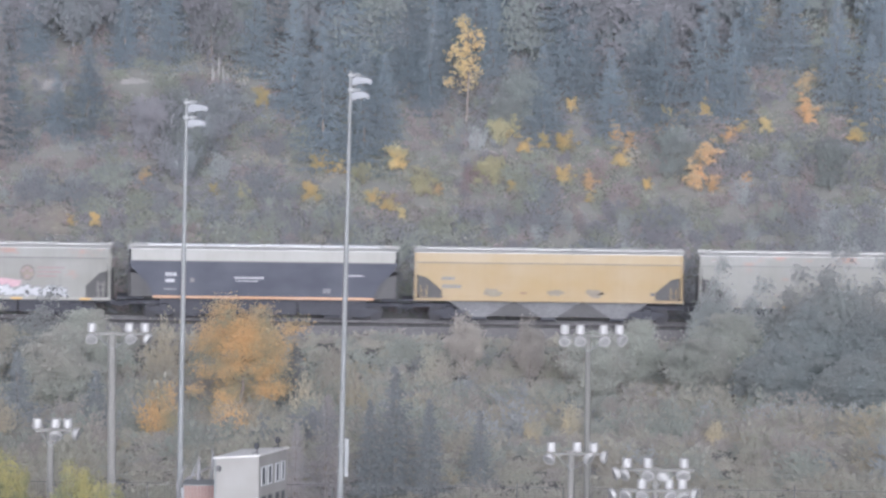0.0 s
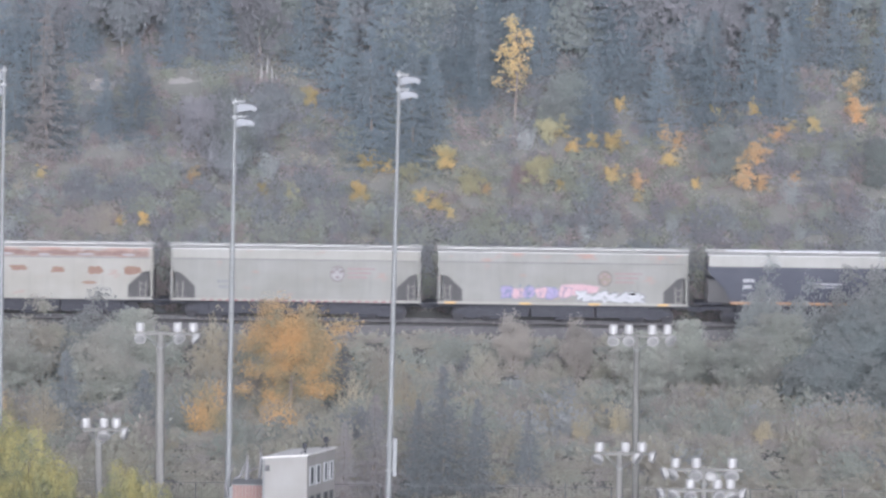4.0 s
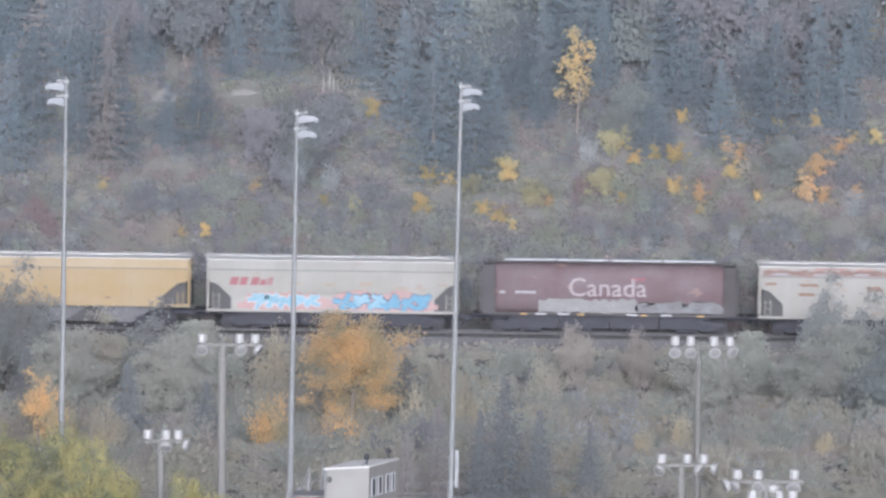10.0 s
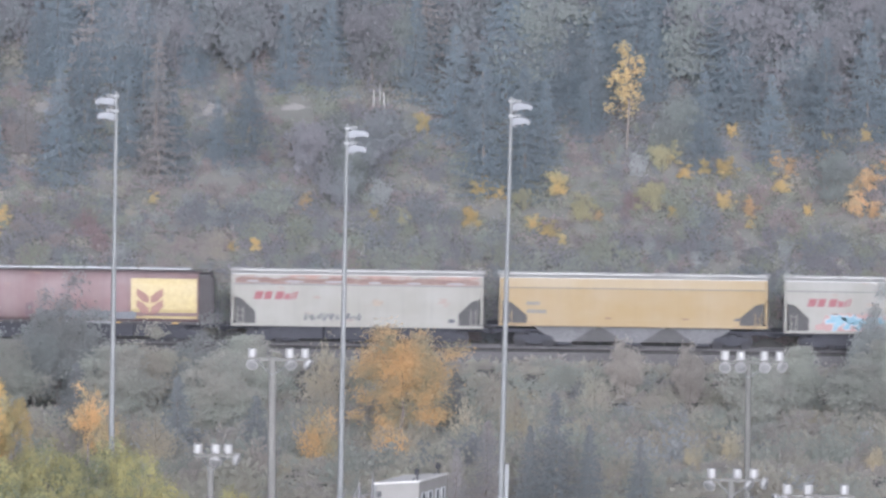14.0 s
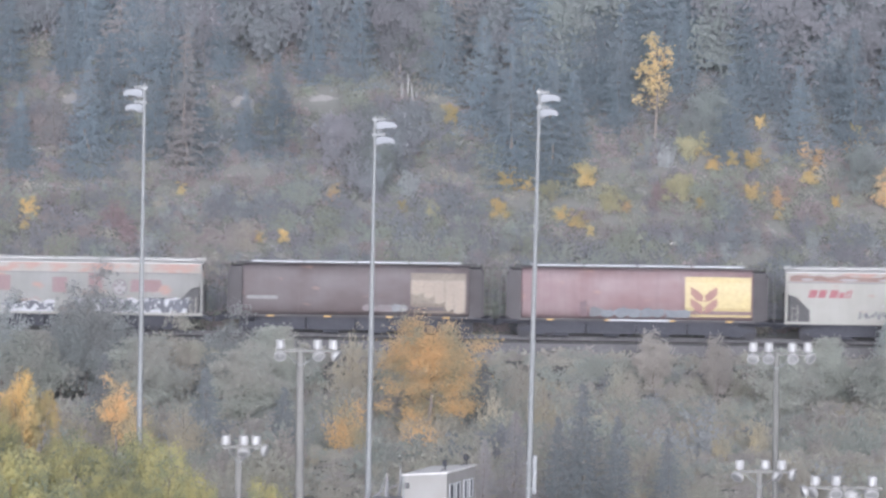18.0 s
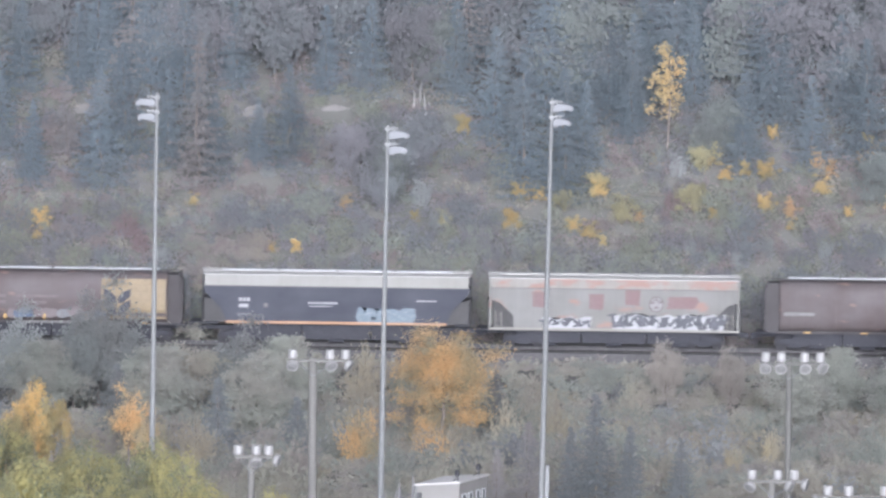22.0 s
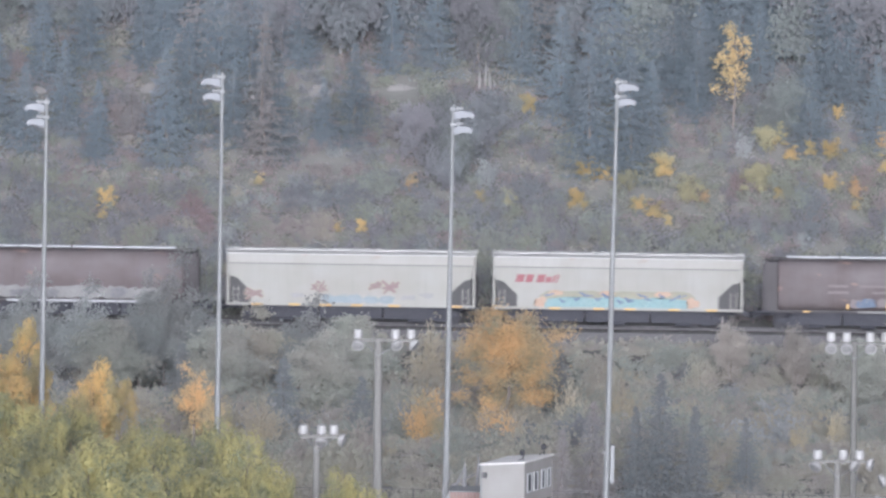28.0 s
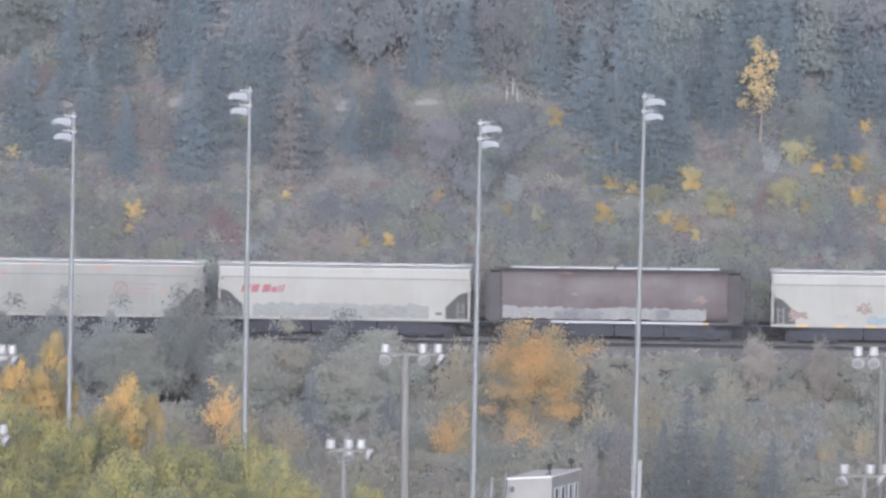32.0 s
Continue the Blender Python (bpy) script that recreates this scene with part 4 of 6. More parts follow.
            decal(c, "stain", blob(random.Random(2), 1.3, 2.7, 0.7, 0.5, 14, 0.3), WORN, label="beige stain")
        elif k == 2:
            mural(c, 55, -5.0, 5.0, 1.24, 2.5, TURQUOISE, (OLIVEGREEN, TANGERINE, OLIVEGREEN), DUSKBLUE, TANGERINE, "turquoise, olive and orange graffiti mural")
            strips(c, h, (-0.5, -0.15, 0.1, 0.45, 0.75))
        else:
            graffiti(c, 57, -5.6, 5.2, 1.3, 2.15, (WASH, SILVERSPRAY, WASH), None, 9, WASH, label="faded grey graffiti lettering")
            decal(c, "stain", blob(random.Random(5), 2.0, 1.6, 0.7, 0.9, 12, 0.2), WORN)
            decal(c, "stencil", [(h - 2.2, 1.55), (h - 1.8, 1.55), (h - 1.8, 1.72), (h - 2.2, 1.72)], BLACK)
        cars.append(c)
    # tank cars with the wheat panel
    c, h = round_sided_car("sun-bleached red cylindrical grain hopper car with yellow wheat panel", -3622, -3212, PINKISH, ENDS)
    wheat_panel(c, h - 4.3, h - 0.1, h - 3.1, -1.6)
    graffiti(c, 61, -3.0, 3.4, 1.4, 2.15, (INK, BAY, INK), None, 8, y=-1.6, label="grey washed-out graffiti")
    decal(c, "dark_stain", blob(random.Random(14), -3.4, 1.95, 0.55, 1.2, 16, 0.2), MAROON, y=-1.61, label="dark vertical stain")
    decal(c, "sill_patch", [(-1.8, 1.18), (2.1, 1.18), (2.1, 1.32), (-1.8, 1.32)], PALE, 0.03)
    cars.append(c)
    c, h = round_sided_car("faded brown cylindrical grain hopper car with worn yellow panel", -4117, -3715, BROWN, ENDS)
    wheat_panel(c, h - 3.7, h - 0.2, None, -1.6, WORNDARK)
    for x, w, lo in ((-3.68, 0.8, 2.75), (-2.86, 0.66, 2.55), (-2.18, 0.62, 2.2), (-1.5, 0.5, 1.75), (-0.97, 0.72, 1.6)):
        decal(c, "faded_panel", [(h + x, lo), (h + x + w * 0.4, lo - 0.12), (h + x + w, lo + 0.05), (h + x + w, 3.62), (h + x, 3.62)], WORN, 0.05, "paler sun-bleached patch on the panel")
    graffiti(c, 62, 0.4, 3.3, 1.55, 2.15, (SILVERSPRAY, FADED_TEXT, GREYED), None, 6, y=-1.6)
    bars(c, "car_lettering", -h + 0.3, 2.3, 2.5, 0.22, 1, SILVERSPRAY, y=-1.62)
    cars.append(c)
    c, h = flat_sided_car("grey and red weathered grain hopper car with black and white graffiti", -4632, -4187, BLEACHED, PATCHYTOP, CLEAN)
    emblem(c, h - 5.3, 2.9)
    decal(c, "red_patch", [(h - 4.6, 2.6), (h - 2.9, 2.65), (h - 2.6, 3.1), (h - 2.7, 3.4), (h - 4.5, 3.4)], FADEDRED, 0.003, "bright red patch")
    for x, z in ((-5.2, 3.0), (-1.6, 2.9), (0.7, 3.2)):
        decal(c, "red_patch", [(x, z - 0.35), (x + 0.9, z - 0.4), (x + 0.95, z + 0.6), (x, z + 0.6)], FADEDRED)
    wildstyle(c, 63, -4.6, -1.4, 1.25, 2.1, "black graffiti lettering edged in white")
    wildstyle(c, 64, -0.2, h - 0.9, 1.25, 2.35, "white and black angular graffiti lettering")
    cars.append(c)
    c, h = round_sided_car("faded brown cylindrical grain hopper car with yellow wheat panel and graffiti", -5614, -5202, BROWN, ENDS)
    wheat_panel(c, h - 4.2, h - 0.1, h - 3.2, -1.6, OCHRE, NAVY)
    graffiti(c, 65, -2.7, 2.7, 1.45, 2.25, (GREYED, DUSKBLUE, FADED_TEXT), None, 7, y=-1.6)
    for x, wd, z in ((-4.2, 1.3, 2.8), (-2.2, 2.6, 2.8), (-4.2, 1.3, 2.4), (-1.4, 1.1, 2.4)):
        decal(c, "faded_lettering", [(x, z), (x + wd, z), (x + wd, z + 0.17), (x, z + 0.17)], FADED_TEXT, y=-1.61)
    for x in (-1.9, 2.9):
        decal(c, "graffiti", blob(random.Random(int(x * 9) + 80), x, 1.75, 1.3, 0.5, 14, 0.3), DUSKBLUE, 0.001, label="deep blue spray", y=-1.605)
    for x in (-3.0, -0.5, 2.2, 4.8):
        decal(c, "amber_tick", [(x, 1.42), (x + 0.14, 1.42), (x + 0.14, 1.75), (x, 1.75)], AMBER, 0.02, y=-1.61)
    decal(c, "sill_patch", [(-2.3, 1.18), (4.8, 1.18), (4.8, 1.32), (-2.3, 1.32)], SILVERSPRAY, 0.03)
    cars.append(c)
    c, h = flat_sided_car("white grain hopper car with washed-out maroon and blue graffiti", -6592, -6150, CLEANER, CLEANERTOP, CLEANER)
    for k, (a, b, z0, z1, n) in enumerate(((-6.7, -5.7, 1.45, 2.5, 1), (-2.5, -1.5, 1.85, 2.8, 2), (1.2, 2.0, 2.1, 2.8, 1), (2.1, 2.9, 1.95, 2.85, 1))):
        piece(c, 71 + k, a, b, z0, z1, n, (MAROONSPRAY, FADEDRED), WORN, label="washed-out brown-red tag", stout=0.2)
    graffiti(c, 67, -1.9, 2.7, 1.3, 1.95, (FADEDBLUE, FADEDBLUE), None, 5, label="washed-out blue graffiti band")
    for x, z in ((-3.4, 1.8), (3.6, 1.75), (4.9, 1.9)):
        decal(c, "worn_tag", blob(random.Random(int(x * 5) + 90), x, z, 1.1, 0.35, 14, 0.35), CLEAN_MARK, label="scrubbed-out tag")
    strips(c, h, (-0.75, -0.45, -0.2, 0.05, 0.35, 0.85))
    cars.append(c)
    c, h = round_sided_car("brown cylindrical grain hopper car with long dull silver graffiti", -7071, -6668, BROWN, ENDS)
    graffiti(c, 68, -h + 0.3, h - 1.6, 1.4, 2.15, (SILVERSPRAY, SILVERSPRAY, BAY), None, 12, SILVERSPRAY, y=-1.6, label="long dull silver graffiti lettering")
    decal(c, "sill_patch", [(-h + 3.2, 1.18), (h - 1.6, 1.18), (h - 1.6, 1.33), (-h + 3.2, 1.33)], PALE, 0.03)
    cars.append(c)
    c, h = flat_sided_car("light grey grain hopper car with round emblem and rusty roof edge", -8043, -7598, GREY, GREYTOP, CLEAN)
    emblem(c, h - 5.3, 2.9, WORNDARK, SALMON)
    cars.append(c)
    return cars


CARS = build_train()


def train_run(t):
    """Metres that the train has gone at t seconds: it slows a little on the way."""
    done, last = 0.0, 0.0
    for end, v in ((12, 234.5), (19, 233.2), (24.5, 232.2), (28.5, 228.0), (33, 229.7)):
        done += v * (min(t, end) - last) / PX
        last = end
        if t <= end:
            break
    return done


# ---- the playing fields' lights ----
def upright(u, v, d):
    """A post's top and the height it stands over the ground there."""
    p = sight(u, v, d)
    g = ground_height(p.x, d)
    return p.x, d, g, p.z - g


def tall_mast(u, v, d, way, lean, cabinet=False):
    """A tapered steel mast with two visored floodlights one over the other. way: the side to which they reach; lean: degrees out of plumb."""
    x, y, g, h = upright(u, v, d)
    x -= h * math.tan(radians(lean))
    mast = thing("sports_light_mast", "tall grey steel mast with two white visored floodlights", "light mast", pose(x, y, g, 0, lean, 0), "tall sports light masts")
    part("pole", shape((rod, (0, 0, -0.1), (0, 0, h), 0.19, 0.075, 14)), GALV, mast)
    part("base_plate", shape((box, -0.3, 0.3, -0.3, 0.3, 0, 0.06, 0.01)), GALV, mast)
    part("cap", shape((rod, (0, 0, h - 0.1), (0, 0, h + 0.06), 0.1, 0.07, 10)), GALV, mast)
    for k, z in enumerate((h - 0.14, h - 0.84)):
        part("crossarm", shape((box, -0.14, 0.14, -0.12, 0.12, z - 0.07, z + 0.09, 0.02), (box, min(0, 0.5 * way), max(0, 0.5 * way), -0.05, 0.05, z + 0.01, z + 0.08, 0.01), (rod, (0.22 * way, 0, z - 0.08), (0.22 * way, 0, z + 0.12), 0.05), (rod, (0.4 * way, 0, z - 0.08), (0.4 * way, 0, z + 0.1), 0.04)), GALV, mast)
        r = (1.0 if k == 0 else 0.9) * way
        bm = bmesh.new()
        prism(bm, [(0.06 * r, z - 0.1), (0.3 * r, z - 0.06), (0.62 * r, z - 0.05), (0.86 * r, z - 0.09), (0.99 * r, z - 0.19), (1.02 * r, z - 0.33), (0.97 * r, z - 0.4), (0.86 * r, z - 0.38), (0.74 * r, z - 0.31), (0.55 * r, z - 0.34), (0.36 * r, z - 0.42), (0.06 * r, z - 0.46)], -0.26, 0.26)
        bmesh.ops.bevel(bm, geom=bm.edges[:], offset=0.03, segments=1, affect="EDGES")
        head = part("floodlight", bm, VISOR, mast, "white visored floodlight")
        part("lens", shape((box, min(0.12 * r, 0.34 * r), max(0.12 * r, 0.34 * r), -0.2, 0.2, z - 0.5, z - 0.465)), LENS, head)
        part("bracket", shape((rod, (0.1 * way, 0, z + 0.02), (0.36 * way, 0, z - 0.08), 0.04)), GALV, head)
    if cabinet:
        low = sight(u, 775, d).z - g
        c = part("cabinet", shape((box, 0.17, 0.36, -0.2, 0.2, low - 1.85, low, 0.02)), GALV, mast, "grey control cabinet clamped to the mast")
        for q in (0.4, 1.6):
            part("cabinet_strap", shape((box, -0.2, 0.18, -0.21, -0.17, low - q, low - q + 0.06)), GALV, c)
    return mast


for u, v, d, way, lean, cab in ((621, 128, 478, 1, 0.8, True), (330, 176, 462, 1, 0.42, False), (-79, 120, 480, -1, 0.25, True), (-391, 165, 466, -1, 0.4, False)):
    tall_mast(u, v, d, way, lean, cab)


def flood(parent, x, z, turn, tip, kind="both", big=1.12):
    """A lamp on a crossarm: a ballast can above, a spun reflector below."""
    m = pose(x, -0.15, z - 0.1) @ pose(0, 0, 0, 0, 0, turn) @ pose(0, 0, 0, tip, 0, 0)
    lamp = parent
    if kind != "bowl":
        lamp = part("ballast_can", shape((lathe, [(0.17 * big, 0.0), (0.19 * big, 0.04), (0.175 * big, 0.33 * big), (0.15 * big, 0.36 * big)], pose(x, -0.15, z + 0.1), 14), (rod, (x, -0.15, z - 0.1), (x, -0.15, z + 0.08), 0.06)), WHITE, parent, "white ballast can")
    if kind == "can":
        return
    if -40 < tip < 0:
        m = m @ pose(0, 0, 0, -28, 0, 0)
    big *= 0.88
    bm = bmesh.new()
    lathe(bm, [(0.06, 0.02), (0.17 * big, -0.02), (0.26 * big, -0.1), (0.285 * big, -0.2), (0.285 * big, -0.27), (0.26 * big, -0.275), (0.19 * big, -0.255)], m, 18)
    bowl = part("reflector", bm, WHITE, lamp, "white spun-metal reflector")
    bm = bmesh.new()
    lathe(bm, [(0.2 * big, -0.268), (0.14 * big, -0.3), (0.02, -0.31)], m, 18)
    part("lens", bm, LENS, lamp)


def timber_light_pole(u, v, d, lamps, arm, label, second=(), girth=0.15, wood=TIMBER):
    """A timber pole with a crossarm and its lamps; lamps: sideways place, turn and tip."""
    x, y, g, h = upright(u + 1, v, d)
    x += h * math.tan(radians(0.3))
    pole = thing("timber_light_pole", label, "light pole", pose(x, y, g, 0, -0.3, 0), "timber sports light poles")
    part("pole", shape((rod, (0, 0, -0.1), (0, 0, h - 0.1), girth * 1.25, girth, 12)), wood, pole)
    for k, (row, drop) in enumerate(((lamps, 0.22), (second, 1.1))):
        if not row:
            continue
        z = h - drop
        part("crossarm", shape((box, arm[0], arm[1], -0.22, -0.12, z - 0.06, z + 0.06, 0.01)), wood, pole)
        part("brace", shape((rod, (0, -0.17, z - 0.7), (arm[0] * 0.6, -0.17, z - 0.05), 0.025), (rod, (0, -0.17, z - 0.7), (arm[1] * 0.6, -0.17, z - 0.05), 0.025)), GALV, pole)
        for q, turn, tip, *kind in row:
            flood(pole, q, z, turn, tip, *kind)
    return pole


timber_light_pole(197, 582, 452, ((-0.9, 0, -25), (0.78, 25, -55), (1.48, 70, -55)), (-1.1, 1.7), "tall timber pole with three white sports lamps", girth=0.185)
timber_light_pole(1040, 586, 452, ((-1.05, 0, -28), (-0.35, 0, -28), (0.7, 10, -32), (1.4, 45, -35)), (-1.3, 1.6), "tall dark timber pole with four white sports lamps in a row", girth=0.14, wood=OLD_TIMBER)
timber_light_pole(88, 752, 430, ((-0.55, 0, 10, "can"), (0.22, 0, -10), (0.75, 40, -30, "can"), (0.95, 75, -75, "bowl")), (-0.7, 1.3), "timber pole with four clustered white sports lamps")
timber_light_pole(1010, 794, 430, ((-0.85, -40, -20), (0.25, 0, 10, "can"), (0.62, 60, -60, "bowl"), (0.95, 75, -75, "can"), (1.25, 75, -80, "bowl")), (-1.0, 1.6), "timber pole with four turned white sports lamps")
timber_light_pole(1160, 822, 418, ((-1.2, -50, -30), (-1.5, -75, -70, "bowl"), (-0.34, 0, -25), (0.3, 10, 20, "bowl"), (1.17, 0, -20), (1.1, 0, -45, "bowl")), (-1.5, 1.6), "timber pole with two crowded rows of white sports lamps",
                  ((-1.65, -70, -70, "bowl"), (-1.15, -40, -30, "bowl"), (-0.57, 0, -25), (0.55, 20, -30), (1.1, 30, -40), (1.45, 75, -75, "bowl")))
timber_light_pole(-530, 586, 452, ((-0.9, 0, -25), (0.3, 25, -40), (0.75, 70, -55)), (-1.1, 1.0), "tall timber pole with white sports lamps beside yellow trees")
timber_light_pole(-545, 728, 430, ((-0.5, 0, -20), (0.7, 70, -60)), (-0.8, 1.0), "timber pole with white sports lamps behind leafy trees")


# ---- the press box ----
def press_box():
    d = 450.0
    near = sight(458, 808, d)
    g = ground_height(near.x, d)
    h = near.z - g
    hut = thing("press_box", "pale stucco press box with a sloping roof and narrow windows", "building", pose(near.x, d, g) @ pose(0, 0, 0, 0, 0, -18))
    a, b = 2.08, 3.9  # along the blank wall (to -x) and along the windowed wall (to +y)
    low = 0.2
    bm = bmesh.new()
    prism(bm, [(-a, -0.1), (0, -0.1), (0, h), (-a, h - low)], 0, 0.18)
    part("blank_wall", bm, STUCCO, hut)
    bm = bmesh.new()
    prism(bm, [(-a, -0.1), (0, -0.1), (0, h), (-a, h - low)], b - 0.18, b)
    part("back_wall", bm, STUCCO, hut)
    part("far_wall", shape((box, -a, -a + 0.18, 0.18, b - 0.18, -0.1, h - low)), STUCCO, hut)
    # the windowed wall: sills, lintels and mullions round real openings
    bm = bmesh.new()
    rows = ((h - 1.38, h - 0.52), (h - 2.9, h - 1.85))
    zs = [-0.1, rows[1][0], rows[1][1], rows[0][0], rows[0][1], h]
    for z0, z1 in ((zs[0], zs[1]), (zs[2], zs[3]), (zs[4], zs[5])):
        box(bm, -0.18, 0, 0.18, b - 0.18, z0, z1)
    cuts = [(0.35, 1.0), (1.25, 1.85), (2.3, 2.85), (3.1, 3.6)]
    for z0, z1 in rows:
        edges = [0.18] + [q for c in cuts for q in c] + [b - 0.18]
        for y0, y1 in zip(edges[::2], edges[1::2]):
            box(bm, -0.18, 0, y0, y1, z0, z1)
    part("windowed_wall", bm, STUCCO, hut)
    for k, (z0, z1) in enumerate(rows):
        for y0, y1 in cuts:
            t = 0.13
            win = part("window", shape((box, -0.12, 0.02, y0, y0 + t, z0, z1), (box, -0.12, 0.02, y1 - t, y1, z0, z1), (box, -0.12, 0.02, y0 + t, y1 - t, z0, z0 + 0.05), (box, -0.12, 0.02, y0 + t, y1 - t, z1 - 0.05, z1)), HATCH if k == 0 else BAY, hut, "narrow white-framed window")
            part("pane", shape((box, -0.02, 0.012, y0 + t, y1 - t, z0 + 0.05, z1 - 0.05)), PANE, win)
    bm = bmesh.new()
    prism(bm, [(-a - 0.06, h - low), (0.06, h), (0.06, h + 0.07), (-a - 0.06, h - low + 0.07)], -0.06, b + 0.06)
    # the roof's colour is lifted to stand in for light from overhead
    part("roof", bm, surface("sky_lit_roof_membrane", (0.72, 0.69, 0.64), (0.66, 0.63, 0.58), 0.6, 0.95, relief=0.05), hut, "membrane roof with sky light put into its pale colour")
    part("corner_trim", shape((box, -a - 0.03, -a + 0.06, -0.03, 0.06, 0, h - low)), GALV, hut)
    part("wall_lamp", shape((box, -a + 0.12, -a + 0.3, -0.16, 0, h - 0.75, h - 0.5, 0.03)), BAY, hut, "grey wall lamp")
    for y in (0.5, 3.4):
        part("loudspeaker", shape((rod, (-0.25, y, h), (-0.25, y, h + 0.35), 0.03), (rod, (-0.5, y, h + 0.02), (-0.25, y, h + 0.2), 0.02), (lathe, [(0.06, 0), (0.12, 0.08), (0.12, 0.22), (0.07, 0.3)], pose(-0.27, y - 0.05, h + 0.26), 10)), DARK, hut, "dark loudspeaker on a short stand")
    # the low red-sided stand beside it
    p = sight(352, 860, 455)
    g = ground_height(p.x, 455)
    s = thing("equipment_shed", "low shed with faded red siding and a white coping", "shed", pose(p.x, 455, g))
    t = p.z - g
    for k in range(9):
        part("siding_board", shape((box, -0.66 + k * 0.15, -0.535 + k * 0.15, 0, 0.04, 0, t)), BRICKISH, s)
    part("walls", shape((box, -0.7, 0.7, 0.045, 2.4, 0, t)), STUCCO, s)
    part("coping", shape((box, -0.72, 0.72, -0.04, 2.44, t, t + 0.05, 0.01)), GALV, s)
    part("corner_post", shape((box, -0.8, -0.66, -0.05, 0.1, 0, t - 0.1)), GALV, s)


press_box()


def bare_shrub(u, v, d):
    """A leafless shrub: forked, tapering branches."""
    p = sight(u, v, d)
    g = ground_height(p.x, d)
    h = p.z - g
    s = thing("bare_shrub", "leafless shrub with pale forked branches beside the shed", "shrub", pose(p.x, d, g))
    rng = random.Random(8)
    for k in range(6):
        a, lean = k * 1.05 + 0.3, rng.uniform(0.1, 0.45)
        bm = bmesh.new()
        q, r, tall = Vector((0, 0, 0)), 0.14, h * rng.uniform(0.75, 1.0)
        for i in range(5):
            z = tall * (i + 1) / 5
            n = Vector((math.cos(a) * lean * (z / tall) ** 2 * 1.6 + rng.uniform(-.07, .07), math.sin(a) * lean * (z / tall) * 1.2, z))
            rod(bm, q, n, r, r * 0.88, 6)
            if i > 2:
                rod(bm, n, n + Vector((rng.uniform(-.8, .9), rng.uniform(-.3, .3), rng.uniform(0.3, 0.9))), r * 0.6, r * 0.25, 5)
            q, r = n, r * 0.88
        part("branch", bm, DRIFT, s)


def dead_snag(u, v0, v1):
    """A dead standing trunk with a broken top and a few stubs."""
    p = on_slope(u, v1)
    h = (v1 - v0) * p.y * TICK
    rng = random.Random(u)
    s = thing("dead_snag", "pale dead standing tree trunk with broken top", "dead tree", pose(p.x, p.y, p.z - 0.1, 0, rng.uniform(-4, 4), 0), "dead snags on the slope")
    part("trunk", shape((rod, (0, 0, 0), (0.04, 0, h * 0.6), 0.13, 0.1, 7), (rod, (0.04, 0, h * 0.6), (0, 0, h), 0.1, 0.03, 6)), PALE_BARK, s)
    for k in range(3):
        z, a = h * (0.4 + 0.18 * k), rng.uniform(0, 6.28)
        part("stub", shape((rod, (0.02, 0, z), (math.cos(a) * 0.4, math.sin(a) * 0.4, z + 0.15), 0.035, 0.012, 5)), PALE_BARK, s)


for u, v0, v1 in ((377, 108, 150), (386, 96, 152), (396, 112, 158), (403, 126, 160), (-505, 150, 196), (-492, 158, 200)):
    dead_snag(u, v0, v1)


bare_shrub(366, 806, 458)
bare_shrub(342, 818, 457)


def wire_fence(x0, x1, y, h):
    """Dark wire fence: posts, three rails and the upright wires."""
    g = ground_height((x0 + x1) / 2, y)
    f = thing("wire_fence", "dark wire fence behind the playing fields", "fence", pose(x0, y, g))
    n = int((x1 - x0) / 2.4)
    for i in range(n + 1):
        part("post", shape((rod, (i * 2.4, 0, -0.1), (i * 2.4, 0, h + (0.25 if i % 3 == 0 else 0)), 0.035, 0.035, 6)), FENCE, f)
    for z in (0.1, h / 2, h):
        part("rail", shape((box, 0, n * 2.4, -0.015, 0.015, z - 0.015, z + 0.015)), FENCE, f)
    bm = bmesh.new()
    for i in range(n * 8):
        box(bm, i * 0.3, i * 0.3 + 0.012, -0.005, 0.005, 0.1, h)
    part("wires", bm, FENCE, f)["kind"] = "stuff"


wire_fence(-32, 24, 521.0, 1.75)


# ---- trees and bushes ----
SUNWARD = np.array((0.0, -0.85, 0.45))  # leaves turn to the open valley, from where the light comes


def leaf_sprays(rng, c, size, axis=None, out=0.0, slim=0.6, loose=0.5):
    """Small three-cornered leaf sprays at the places c that face the light, more or less loosely. axis: their long way; out: a share of facing that way instead."""
    n = len(c)
    f = SUNWARD + rng.normal(size=(n, 3)) * loose + out
    f /= np.linalg.norm(f, axis=1)[:, None]
    a = rng.normal(size=(n, 3)) if axis is None else axis + rng.normal(size=(n, 3)) * 0.35
    a = a - f * (a * f).sum(1)[:, None]
    a /= np.linalg.norm(a, axis=1)[:, None] + 1e-9
    b = np.cross(f, a)
    s = size * rng.uniform(0.6, 1.4, (n, 1))
    return np.stack((c - a * s * 0.55 - b * s * slim * 0.5, c - a * s * 0.35 + b * s * slim * 0.6, c + a * s * 0.75 + b * s * rng.uniform(-.25, .25, (n, 1))), 1)


